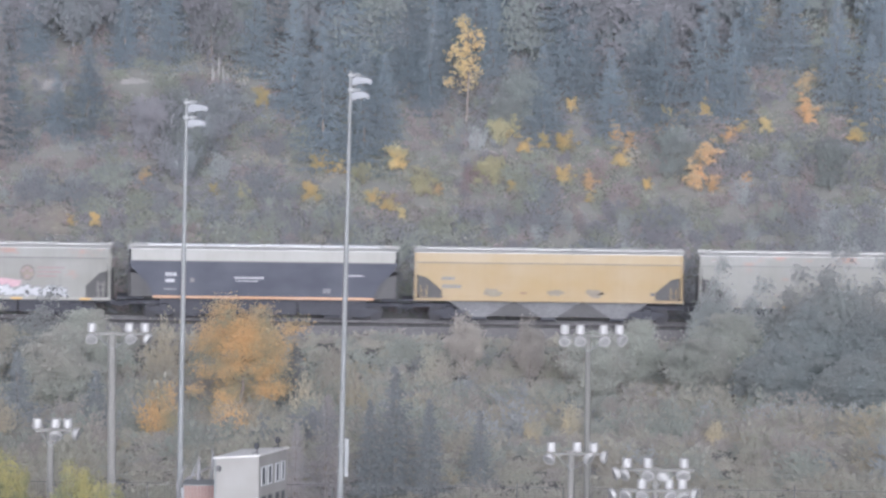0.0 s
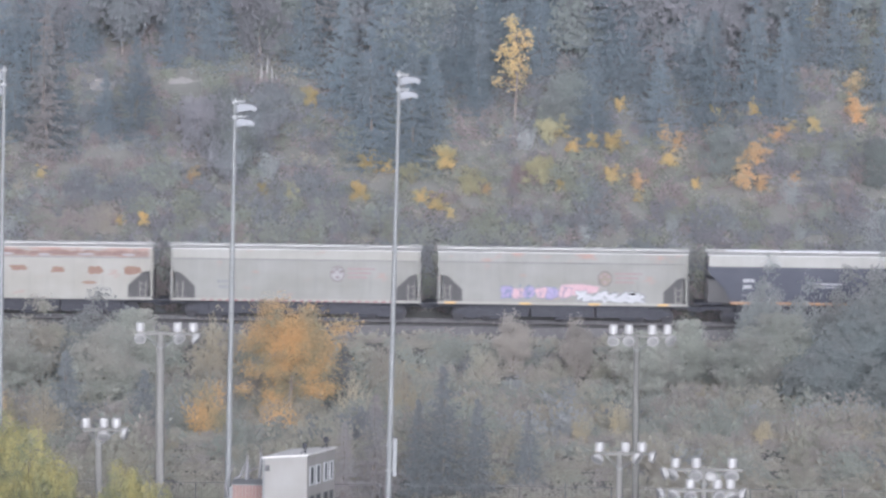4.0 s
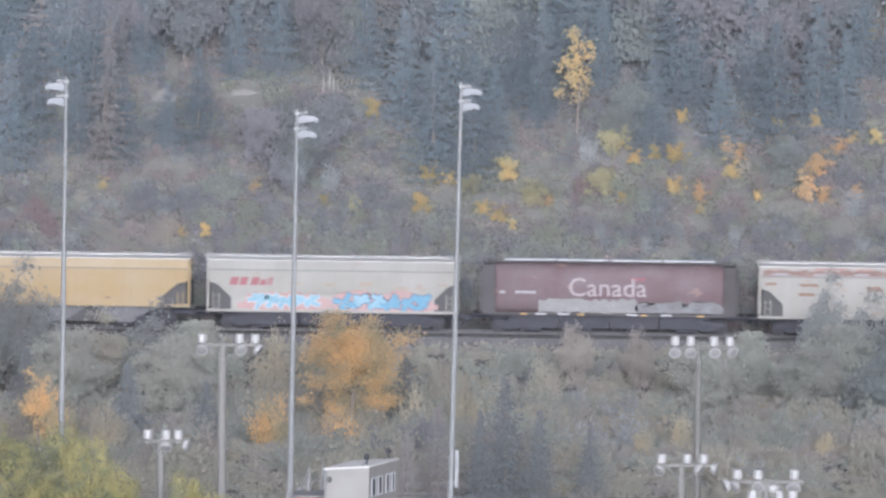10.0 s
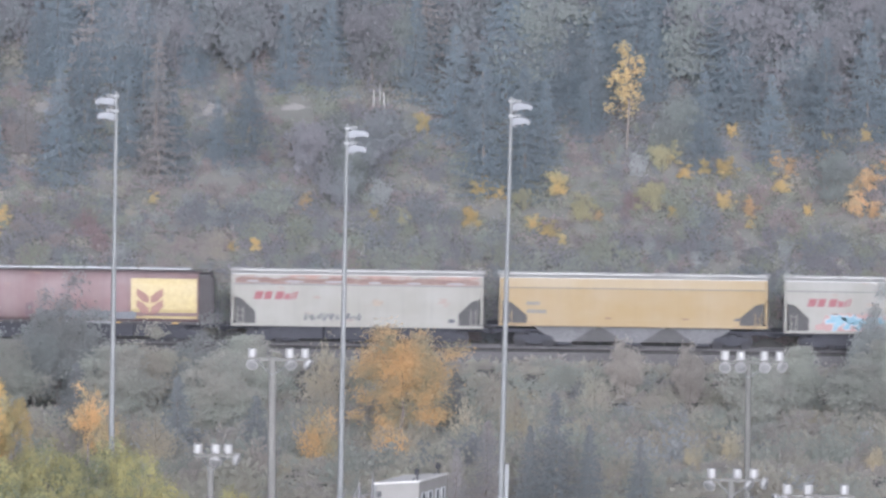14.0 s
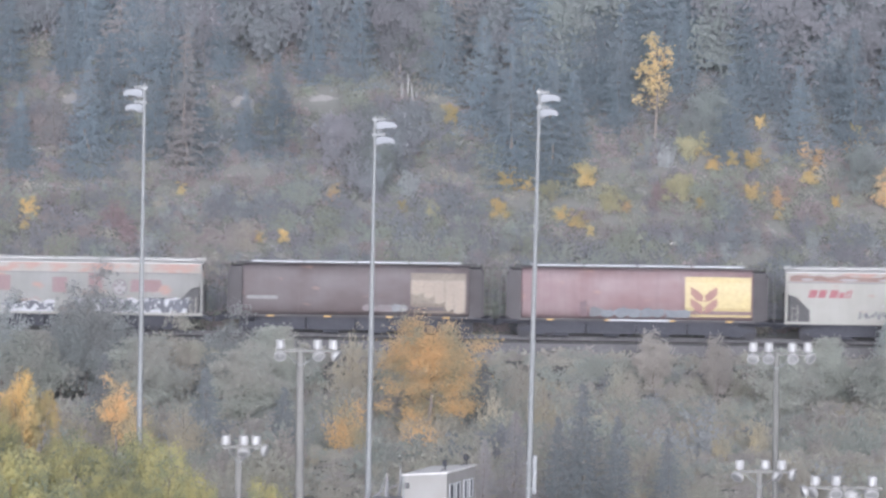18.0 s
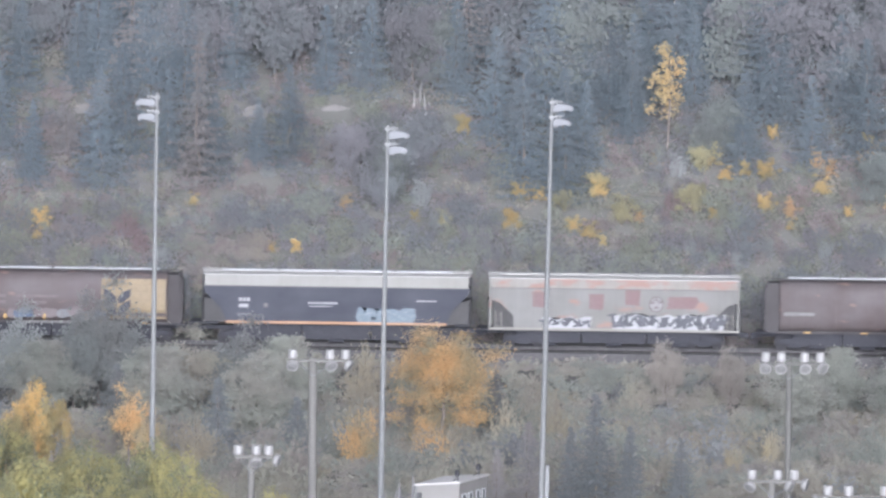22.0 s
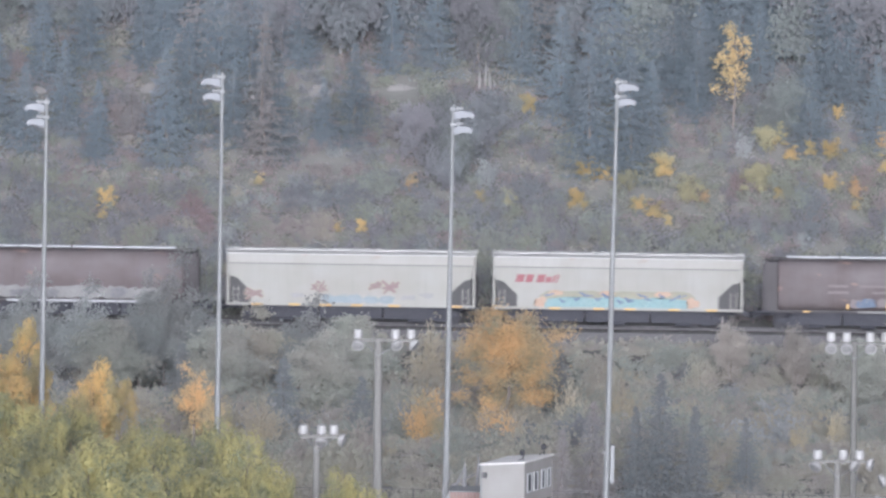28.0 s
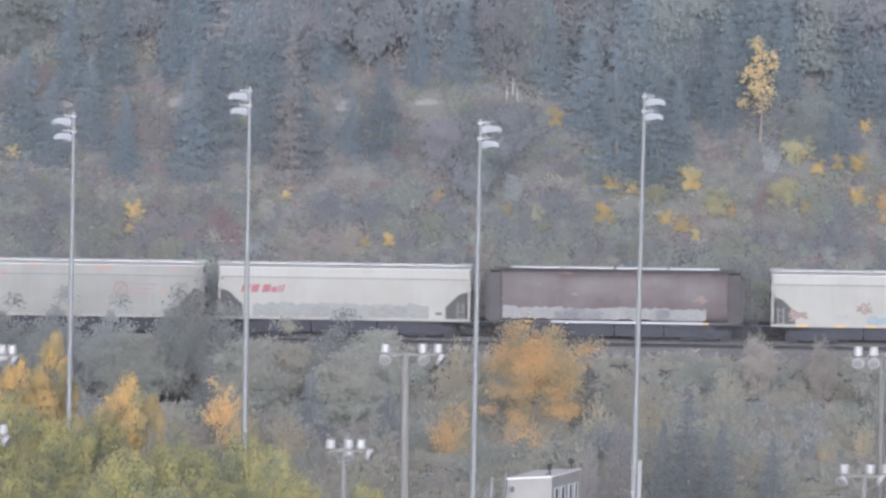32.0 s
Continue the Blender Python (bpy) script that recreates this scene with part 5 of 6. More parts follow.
def quad_mesh(name, quads, material_index=None, materials=()):
    n, k = quads.shape[:2]
    me = bpy.data.meshes.new(name)
    me.vertices.add(n * k)
    me.vertices.foreach_set("co", quads.reshape(-1).astype(np.float32))
    me.loops.add(n * k)
    me.loops.foreach_set("vertex_index", np.arange(n * k, dtype=np.int32))
    me.polygons.add(n)
    me.polygons.foreach_set("loop_start", np.arange(0, n * k, k, dtype=np.int32))
    me.polygons.foreach_set("loop_total", np.full(n, k, dtype=np.int32))
    for m in materials:
        me.materials.append(m)
    if material_index is not None:
        me.polygons.foreach_set("material_index", material_index.astype(np.int32))
    me.update(calc_edges=True)
    return me


def twig_quads(seed, stems=14, per=22, size=0.075, flare=0.5, low=0.05):
    """Leaves of a bush of height and breadth 1: stems that rise and spread from the foot, feathered with small leaves to their tips."""
    rng = np.random.default_rng(seed)
    out = []
    for k in range(stems):
        th, r = rng.uniform(0, 6.28), flare * rng.random() ** 0.6
        tip = np.array((math.cos(th) * r, math.sin(th) * r, rng.uniform(0.5, 1.05) - 0.45 * r))
        foot = np.array((tip[0] * 0.35, tip[1] * 0.35, low))
        t = rng.random((per, 1)) ** 0.75
        c = foot + (tip - foot) * np.concatenate((t ** 1.25, t ** 1.25, t), 1) + rng.normal(size=(per, 3)) * (0.045 + 0.06 * (1 - t) + 0.025 * t)
        out.append(leaf_sprays(rng, c, size, (tip - foot) / np.linalg.norm(tip - foot) + (0, 0, 0.2), 0.25 * tip, loose=0.28))
    q = np.concatenate(out)
    q[..., 2] = np.maximum(q[..., 2], 0.0)
    return q


def airy_quads(seed, tall=1.0, wide=1.0, clumps=30, per=40, size=0.08, low=0.2, ragged=0.25, flat=0.7):
    """Leaves of an open crown: sprays at the ends of the twigs, with gaps between them."""
    rng = np.random.default_rng(seed)
    out = []
    half = (tall - low) / 2
    rad = 0.62 * wide * clumps ** (-1 / 3)
    for k in range(clumps):
        p = rng.normal(size=3)
        p *= (0.3 + 0.6 * rng.random() ** 0.6) / np.linalg.norm(p)
        g = 1 + ragged * (noise.noise((p[0] * 2 + seed, p[1] * 2, p[2] * 2)) * 1.4 + rng.uniform(-0.4, 0.4))
        c = np.array((p[0] * wide * 0.5 * g, p[1] * wide * 0.5 * g, low + half * (1 + p[2] * g)))
        n = rng.normal(size=(per, 3)) * 0.55
        out.append(leaf_sprays(rng, c + n * rad * rng.uniform(0.6, 1.25) * (1, 1, flat), size, None, 0.3 * p + 0.25 * n, 0.8, 0.36))
    q = np.concatenate(out)
    top, far = np.quantile(q[..., 2], 0.98), np.quantile(np.hypot(q[..., 0], q[..., 1]), 0.96)
    q[..., 2] = low + (q[..., 2] - low) * (tall - low) / (top - low)
    q[..., :2] *= 0.5 * wide / far
    q[..., 2] = np.maximum(q[..., 2], 0.0)
    return q


def lobed_quads(seed, tall, wide, lobes=16, per=220, size=0.14, low=0.5):
    """Leaves of a full crown: rounded lobes heaped into a dome, each with a dense coat of leaves and a few inside."""
    rng = np.random.default_rng(seed)
    out = []
    half = (tall - low) / 2
    for k in range(lobes):
        h = (k + 0.5) / lobes
        th, z = k * 2.4 + rng.uniform(-.3, .3), 1 - 1.75 * h
        w = math.sqrt(max(0.0, 1 - z * z)) * 0.78
        c = np.array((math.cos(th) * w * wide * 0.5, math.sin(th) * w * wide * 0.5, low + half * (1 + 0.74 * z) + rng.uniform(-.15, .15) * half))
        rad = wide * rng.uniform(0.16, 0.24)
        n = rng.normal(size=(per, 3)) + (0, 0, 0.2)
        n /= np.linalg.norm(n, axis=1)[:, None]
        m = c + n * rad * (0.45 + 0.55 * rng.random((per, 1)) ** 0.5 + 0.12 * rng.normal(size=(per, 1))) * (1, 1, 0.92)
        out.append(leaf_sprays(rng, m, size, None, n * 2.2, 0.85, 0.22))
    q = np.concatenate(out)
    q[..., 2] = low + (q[..., 2] - low) * (tall - low) / (q[..., 2].max() - low)
    return q


def spruce_quads(seed, whorls=22, arms=13, droop=0.3, wide=0.24, sprays=18, sparse=0.0):
    """Needle sprays of a spruce of height 1: tiers of arms that droop and lift at the tip, shorter towards the top, each hung with small sprays. sparse: how bare it is."""
    rng = np.random.default_rng(seed)
    c, ax, out = [], [], []
    for i in range(whorls):
        z = 0.04 + 0.95 * (i / whorls) ** 0.92
        reach = wide * (1 - z) ** 0.8 * rng.uniform(0.8, 1.15) + 0.01
        n = max(5, int(arms * (0.45 + 0.55 * (1 - z))))
        for j in range(n):
            if rng.random() < 0.1 + sparse:
                continue
            a = 2 * math.pi * (j + rng.uniform(-.45, .45)) / n + i * 1.3
            r = reach * rng.uniform(0.6, 1.15)
            z1 = z + rng.uniform(-0.5, 0.5) / whorls
            p = np.array((math.cos(a), math.sin(a), 0.0))
            q = np.array((-math.sin(a), math.cos(a), 0.0))
            m = max(4, int(sprays * (0.35 + 0.65 * (1 - z))))
            for k in range(m):
                f = 0.1 + 0.9 * (k + rng.random()) / m
                side = rng.normal() * 0.22 * (1.1 - 0.5 * f) * r
                c.append(p * r * f + q * side + (0, 0, z1 - droop * r * math.sin(2.4 * f) - abs(rng.normal()) * 0.012))
                ax.append(p * 0.8 + q * side / r * 2.0 + (0, 0, -0.35))
                out.append(p)
    c = np.array(c)
    return leaf_sprays(rng, c, 0.02, np.array(ax), 0.3 * np.array(out) + (0, 0, 0.15), 0.55, 0.28)


def trunk(bm, h, r, limbs, rng, z0=0.25, reach=0.3):
    p = Vector((0, 0, -0.05 * h))
    last = r
    for i in range(5):
        q = Vector((rng.uniform(-.02, .02) * h, rng.uniform(-.02, .02) * h, h * (i + 1) / 5.4))
        rod(bm, p, q, last, last * 0.78, 7)
        p, last = q, last * 0.78
    for i in range(limbs):
        z = h * (z0 + (0.8 - z0) * i / max(1, limbs - 1))
        a = i * 2.4 + rng.uniform(-.4, .4)
        l = reach * h * rng.uniform(0.6, 1.0)
        s = Vector((0, 0, z))
        mid = s + Vector((math.cos(a) * l * 0.6, math.sin(a) * l * 0.6, l * 0.35))
        rod(bm, s, mid, r * 0.38, r * 0.22, 5)
        rod(bm, mid, mid + Vector((math.cos(a + 0.4) * l * 0.5, math.sin(a + 0.4) * l * 0.5, l * 0.45)), r * 0.22, r * 0.08, 5)


KINDS = {}


def plant_kind(key, name, label, category, group, material, quads, bark=BARK, limbs=6, girth=0.018, reach=0.3, size=(1, 1)):
    """A kind of plant of a given height and breadth, with trunk and crown, kept until it is first planted."""
    KINDS[key] = (name, label, category, group, material, quads, bark, limbs, girth, reach, size)


MADE = {}


def plant(key, x, y, tall, wide, turn=None):
    z = ground_height(x, y)
    if y < 676:
        FEATURES.append((x, y, wide))
    turn = random.uniform(-28, 28) if turn is None else turn
    name, label, category, group, material, quads, bark, limbs, girth, reach, size = KINDS[key]
    m = pose(x, y, z - 0.05, 0, 0, turn) @ Matrix.Diagonal((wide / size[1], wide / size[1], tall / size[0], 1))
    if key in MADE:
        ob = MADE[key]
        return copy_thing(ob, m @ Matrix.Diagonal((1 / ob.scale[0], 1 / ob.scale[1], 1 / ob.scale[2], 1)))
    ob = new(name)
    tagged(ob, label, category, group)
    bm = bmesh.new()
    trunk(bm, 0.95 * size[0], girth * size[0], limbs, random.Random(len(MADE) + 5), reach=reach * min(1, size[1] / size[0]))
    part("trunk", bm, bark, ob)
    crown = new("crown", quad_mesh("crown", quads, materials=(material,)))
    crown.parent = ob
    ob.matrix_basis = m
    MADE[key] = ob
    return ob


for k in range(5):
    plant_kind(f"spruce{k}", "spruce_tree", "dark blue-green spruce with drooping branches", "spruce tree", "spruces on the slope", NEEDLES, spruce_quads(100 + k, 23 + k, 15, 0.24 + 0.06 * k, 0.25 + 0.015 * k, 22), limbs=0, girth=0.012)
plant_kind("bare_spruce", "spruce_tree", "half-bare browning spruce with a thin trunk", "spruce tree", "spruces on the slope", TWIGGY, spruce_quads(108, 26, 12, 0.12, 0.2, 16, 0.3), BARK, 0, 0.009)
for k in range(3):
    plant_kind(f"dull{k}", "leafy_shrub", "dull green leafy shrub near the railway", "shrub", "dull green shrubs", SEDGE, twig_quads(200 + k, 34, 40, 0.05))
    plant_kind(f"silver{k}", "silver_shrub", "silvery grey-green shrub on the slope", "shrub", "silvery shrubs", SILVER, twig_quads(210 + k, 16, 22, 0.08, 0.42))
    plant_kind(f"yellow{k}", "yellow_shrub", "shrub in bright yellow autumn leaf", "shrub", "yellow autumn shrubs", YELLOW, airy_quads(220 + k, 1, 1, 30, 18, 0.08, 0.1, 1.1, 0.4), limbs=7, girth=0.012)
    plant_kind(f"muted{k}", "pale_yellow_shrub", "slender shrub in muted yellow leaf", "shrub", "muted yellow shrubs", PALEGOLD, twig_quads(226 + k, 30, 40, 0.05, 0.36), limbs=5)
    plant_kind(f"orange{k}", "orange_shrub", "shrub in orange autumn leaf", "shrub", "orange autumn shrubs", ORANGE, airy_quads(230 + k, 1, 1, 30, 18, 0.08, 0.1, 1.1, 0.4), limbs=7, girth=0.012)
    plant_kind(f"lime{k}", "leafy_tree", "leafy tree turning from green to yellow", "tree", "green-yellow trees by the fields", LIME, lobed_quads(240 + k, 11.5, 5.0, 14, 460, 0.13, 6.5), limbs=8, girth=0.012, size=(11.5, 5.0))
    plant_kind(f"gold{k}", "autumn_poplar", "slender poplar in golden autumn leaf", "tree", "golden poplars", GOLDEN, lobed_quads(250 + k, 14, 3.4, 16, 200, 0.16, 7.5), limbs=8, girth=0.008, size=(14, 3.4))
    plant_kind(f"lime_shrub{k}", "yellow_green_shrub", "shrub turning from green to yellow on the slope", "shrub", "yellow-green shrubs", PALELIME, airy_quads(245 + k, 1, 1, 22, 34, 0.08, 0.1, 0.6, 0.6), limbs=5)
    plant_kind(f"tawny{k}", "tawny_shrub", "tall tawny shrub below the railway", "shrub", "tawny shrubs", AMBERLEAF if k else TAWNY, twig_quads(255 + k, 40, 40, 0.045, 0.48), limbs=6)
plant_kind("crimson", "crimson_shrub", "shrub in dull crimson autumn leaf", "shrub", "crimson shrubs", CRIMSON, twig_quads(261, 22, 26, 0.07))
for k, (leaf, word) in enumerate(((DEEPOLIVE, "dull olive-green"), (SEDGE, "dusty green"), (MAUVE, "grey-brown"), (DARKOLIVE, "dark olive-green"), (BLUEOLIVE, "dark blue-green"))):
    plant_kind(f"olive{k}", "leafy_tree", word + " leafy tree beside the railway", "tree", "leafy trees by the railway", leaf, airy_quads(262 + 9 * k, 6, 4.5, 74, 120, 0.15, 0.5, 0.5, 0.8), limbs=8, size=(6, 4.5))
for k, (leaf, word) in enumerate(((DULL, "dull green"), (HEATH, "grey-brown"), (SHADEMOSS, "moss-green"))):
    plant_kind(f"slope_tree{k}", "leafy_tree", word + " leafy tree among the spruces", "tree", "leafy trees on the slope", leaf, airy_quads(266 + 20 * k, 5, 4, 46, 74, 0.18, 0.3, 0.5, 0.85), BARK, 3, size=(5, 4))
plant_kind("amber", "orange_tree", "thin grey-green tree with amber leaves at its tips", "tree", "orange trees", AMBERLEAF, airy_quads(279, 6, 3.4, 40, 60, 0.13, 0.6, 0.7, 0.8), limbs=9, size=(6, 3.4))
plant_kind("big_orange", "orange_tree", "broad tree in orange autumn leaf below the railway", "tree", "orange trees", AMBERLEAF, airy_quads(277, 8.3, 5.4, 110, 190, 0.1, 0.9, 0.32, 0.8), limbs=9, size=(8.3, 5.4))
tufts = [(0.02, 0.99), (-0.06, 0.95), (0.08, 0.92), (-0.28, 0.76), (0.02, 0.85), (0.2, 0.84), (0.42, 0.79), (-0.1, 0.72), (0.26, 0.66), (0.05, 0.74), (-0.2, 0.6), (0.35, 0.58), (0.0, 0.6), (-0.48, 0.5), (0.12, 0.52), (0.5, 0.88), (-0.4, 0.7), (0.1, 0.45), (-0.05, 0.66), (0.15, 0.78)]
aspen_rng = np.random.default_rng(264)
aspen_leaves = np.concatenate([leaf_sprays(aspen_rng, np.array((a * 1.7 - 0.35 * z, (i % 3 - 1) * 0.35, z * 8.3)) + aspen_rng.normal(size=(40, 3)) * (0.18, 0.18, 0.18), 0.14, slim=0.8) for i, (a, z) in enumerate(tufts)])
plant_kind("aspen", "aspen_tree", "tall slim aspen with sparse yellow leaves", "tree", "aspens", ASPENLEAF, aspen_leaves, BARK, 11, 0.011, 0.55, size=(8.3, 2.6))
plant_kind("small_spruce", "spruce_tree", "bushy grey-green spruce below the railway", "spruce tree", "spruces below the railway", GREYNEEDLES, spruce_quads(270, 22, 18, 0.3, 0.27, 24), limbs=0, girth=0.014)
plant_kind("brown_spruce", "spruce_tree", "browning spruce below the railway", "spruce tree", "spruces below the railway", TWIGGY, spruce_quads(271, 22, 16, 0.3, 0.26, 22), limbs=0, girth=0.014)


def on_the_slope(kind, items, n=3):
    """items: sights of the crown's middle and its breadth, in ticks."""
    for i, (u, v, w) in enumerate(items):
        p = on_slope(u, v + w * 0.47 + 4)
        wide = w * p.y * TICK
        plant(f"{kind}{i % n}" if n else kind, p.x, p.y, wide * 0.95 + 0.3, wide * 1.1)


on_the_slope("yellow", ((705, 292, 46), (565, 302, 40), (602, 306, 26), (553, 345, 36), (658, 357, 28), (690, 362, 34), (712, 380, 18), (900, 235, 40), (930, 262, 30), (964, 258, 26), (1000, 262, 40), (1100, 288, 36), (1183, 205, 30), (1255, 186, 24), (1315, 226, 24), (1358, 228, 28), (998, 320, 34), (1045, 354, 22), (465, 176, 34), (1012, 197, 24), (885, 84, 26), (1345, 50, 26), (1545, 150, 34)))
on_the_slope("yellow", ((305, 20, 22), (378, 338, 18), (125, 393, 18), (170, 393, 24), (-285, 345, 34), (-290, 372, 24), (-480, 150, 26), (-500, 240, 24), (-12, 308, 22), (908, 333, 20), (1145, 332, 18), (1520, 238, 40), (1250, 205, 26), (-425, 80, 24)))
on_the_slope("orange", ((1090, 238, 38), (1112, 258, 26), (1195, 220, 28), (1165, 233, 18), (1290, 241, 28), (1430, 150, 36), (1425, 190, 44), (1432, 212, 26), (1250, 275, 46), (1230, 318, 56), (1262, 334, 26), (1318, 326, 26), (1040, 325, 36), (1550, 218, 24), (255, 318, 26), (805, 250, 26), (1515, 198, 18), (775, 345, 18)))
on_the_slope("crimson", ((832, 310, 36), (-135, 350, 50), (-110, 380, 40), (875, 70, 44), (820, 340, 24), (180, 230, 36), (-440, 100, 40)), 0)
on_the_slope("silver", ((812, 240, 40), (845, 250, 44), (800, 262, 36), (950, 420, 30), (1105, 395, 34), (1310, 345, 50), (1385, 290, 44), (560, 412, 34), (285, 360, 36), (420, 345, 44), (390, 290, 50), (1000, 400, 36), (1215, 405, 30), (1330, 415, 34), (865, 392, 28)), 3)
on_the_slope("lime_shrub", ((745, 332, 48), (870, 312, 50), (885, 245, 44), (425, 345, 30), (640, 310, 34)), 3)

for u, v0, v1, w in ((828, 36, 262, 92),):
    p = on_slope(u, v1)
    plant("aspen", p.x, p.y, (v1 - v0) * p.y * TICK, w * p.y * TICK, 0)

# spruces that can be told apart on the slope: sights of the foot and of the tip
for k, (u, foot, tip) in enumerate(((570, 292, 40), (640, 300, 70), (1080, 255, 85), (960, 250, 70), (1175, 230, 10), (1250, 200, -20), (1300, 215, 30), (520, 200, -10), (-5, 285, 0), (22, 260, 110), (-60, 250, 90),
                                    (100, 250, 130), (155, 240, 60), (-180, 280, 60), (-140, 230, 20), (-240, 250, 90), (-300, 280, 130), (-360, 230, 60), (-430, 260, 100), (-480, 230, 40))):
    p = on_slope(u, foot)
    plant("bare_spruce" if u in (-5, -240) else f"spruce{k % 5}", p.x, p.y, max(4, (foot - tip) * p.y * TICK), max(4, (foot - tip) * p.y * TICK) * 1.15)
for k, (u, foot, tip) in enumerate(((1480, 190, -10), (1540, 240, 60), (1400, 130, -60), (720, 170, -20), (760, 200, 40), (450, 130, -50), (680, 250, 90), (1030, 170, 0), (1130, 160, -30), (1330, 110, -70), (1560, 120, -60), (870, 140, -30),
                                    (300, 110, -60), (220, 120, -40), (60, 110, -50), (-30, 140, -60), (-100, 100, -70), (-320, 120, -60), (-220, 110, -50), (-400, 130, -40))):
    p = on_slope(u, foot)
    plant(f"spruce{(k + 2) % 5}", p.x, p.y, max(4, (foot - tip) * p.y * TICK), max(4, (foot - tip) * p.y * TICK) * 1.15)
rng = random.Random(11)


def in_the_way(x, y, tall, wide):
    return any(abs(fx - x) < fw * 0.4 + wide * 0.3 and 0 < fy - y < tall * 1.3 for fx, fy, fw in MARKED)


MARKED = list(FEATURES) + [(a, b, c * 2) for a, b, c in BANKS]
for k in range(125):
    x, y = rng.uniform(-51, 33), 665 + 22 * rng.random()
    t = rng.uniform(6, 13)
    if in_the_way(x, y, t, t * 0.4):
        continue
    plant(f"spruce{k % 5}" if k % 9 else "bare_spruce", x, y, t, t * 1.1)
for k in range(260):
    x, y = rng.uniform(-51, 33), 660 + 25 * rng.random()
    t = min(rng.uniform(3, 7.5), 2.2 + 0.4 * (y - 658))
    if in_the_way(x, y, t, t * 0.8):
        continue
    plant(f"slope_tree{k % 3}", x, y, t, t * rng.uniform(0.7, 1.0))


def below(kind, u, v, w, d):
    """A plant in front of the track, by the sight of its top and its breadth."""
    p = sight(u, v, d)
    tall = p.z - ground_height(p.x, d)
    plant(kind, p.x, d, tall, min(w * d * TICK * 1.15, tall * 1.7))
    if kind in ("big_orange", "tawny1", "amber", "muted0", "muted1", "muted2"):  # lower scrub before the bright crowns
        FEATURES.extend((p.x, d - k, w * d * TICK) for k in (8, 15, 22))


below("big_orange", 432, 545, 164, 594)
below("dull1", 470, 690, 80, 588)
below("dull2", 410, 705, 80, 586)
below("tawny0", 446, 712, 80, 582)
below("dull0", 340, 720, 90, 584)
below("tawny1", 282, 660, 78, 564)
below("tawny0", 292, 555, 80, 612)
below("tawny0", 540, 655, 60, 590)
below("tawny2", 408, 700, 60, 566)
below("muted0", 945, 732, 46, 560)
below("muted1", 1010, 703, 42, 570)
below("muted2", 1265, 740, 44, 562)
below("tawny0", 852, 815, 44, 566)
below("dull1", 590, 600, 66, 612)
below("dull2", 770, 600, 60, 615)
below("tawny0", 630, 640, 60, 585)
below("small_spruce", 700, 640, 220, 535)
below("small_spruce", 760, 700, 170, 533)
below("small_spruce", 850, 720, 140, 537)
below("small_spruce", 520, 600, 170, 600)
below("small_spruce", 655, 700, 150, 532)
for u, v, w, d in ((1270, 748, 90, 570), (1430, 738, 60, 572), (1345, 790, 80, 562), (1500, 780, 90, 565), (1190, 800, 70, 563), (1440, 770, 60, 566), (1120, 790, 80, 558), (1230, 772, 90, 560), (1310, 762, 90, 564), (1390, 768, 90, 560), (1470, 792, 100, 556), (1540, 762, 90, 562), (1180, 832, 100, 548), (1350, 830, 110, 548), (900, 795, 80, 554), (820, 842, 90, 546), (1500, 835, 110, 547)):
    below("tawny0", u, v, w, d)
for u, v, w, d in ((-150, 590, 230, 572), (30, 615, 230, 575), (170, 650, 210, 568)):
    below("small_spruce", u, v, w, d)
below("brown_spruce", 580, 690, 210, 531)
below("brown_spruce", 525, 740, 150, 529)
for u, v, w, d in ((1470, 470, 140, 622), (1400, 505, 100, 621), (1540, 490, 120, 620), (1262, 488, 80, 624), (1330, 520, 110, 622), (1300, 560, 140, 614), (1440, 560, 170, 612), (1545, 570, 160, 610), (1640, 500, 140, 620),
                   (1240, 600, 120, 608), (1380, 620, 150, 604), (1520, 640, 150, 600), (825, 566, 70, 624), (940, 575, 60, 622), (1130, 570, 80, 620), (1050, 590, 110, 612)):
    below("olive3" if v < 545 else "olive4" if u > 1300 else ("olive0", "olive1", "olive0", "olive2")[int(u + v) % 4], u, v + (14 if v < 545 else 0), w, d)
for u, v, w, d in ((-180, 474, 120, 622), (-225, 500, 90, 621), (-120, 530, 100, 620), (-330, 510, 100, 622), (-430, 500, 110, 622), (60, 535, 130, 618), (-20, 545, 110, 617), (150, 552, 110, 616), (-520, 510, 110, 622), (-280, 560, 120, 612), (-80, 570, 130, 610), (100, 590, 120, 604)):
    below("olive3" if v < 545 else "olive4" if u > 1300 else ("olive0", "olive1", "olive0", "olive2")[int(u + v) % 4], u, v + (14 if v < 545 else 0), w, d)
# beside the fields
for k, (u, v, w, d) in enumerate(((-430, 540, 60, 470), (-415, 600, 66, 468), (-300, 612, 60, 470), (-258, 650, 56, 472), (-470, 610, 90, 465), (-500, 580, 70, 470), (-330, 660, 60, 466))):
    below(f"gold{k % 3}", u, v + 4, w * 1.05, d)
below("tawny0", -8, 680, 74, 560)
below("amber", -128, 640, 84, 556)
below("amber", -98, 690, 44, 552)
for k, (u, v, w, d) in enumerate(((-485, 668, 130, 446), (-405, 700, 120, 446), (-440, 736, 150, 424), (-345, 700, 110, 448), (-314, 757, 150, 424), (-255, 745, 110, 440), (-196, 733, 140, 430), (-94, 726, 120, 436),
                                  (-40, 752, 110, 432), (-130, 800, 150, 416), (-380, 812, 170, 414), (-240, 815, 170, 414), (-470, 800, 160, 414), (0, 800, 110, 418))):
    below(f"lime{k % 3}", u, v - 14, w * 0.95, d)
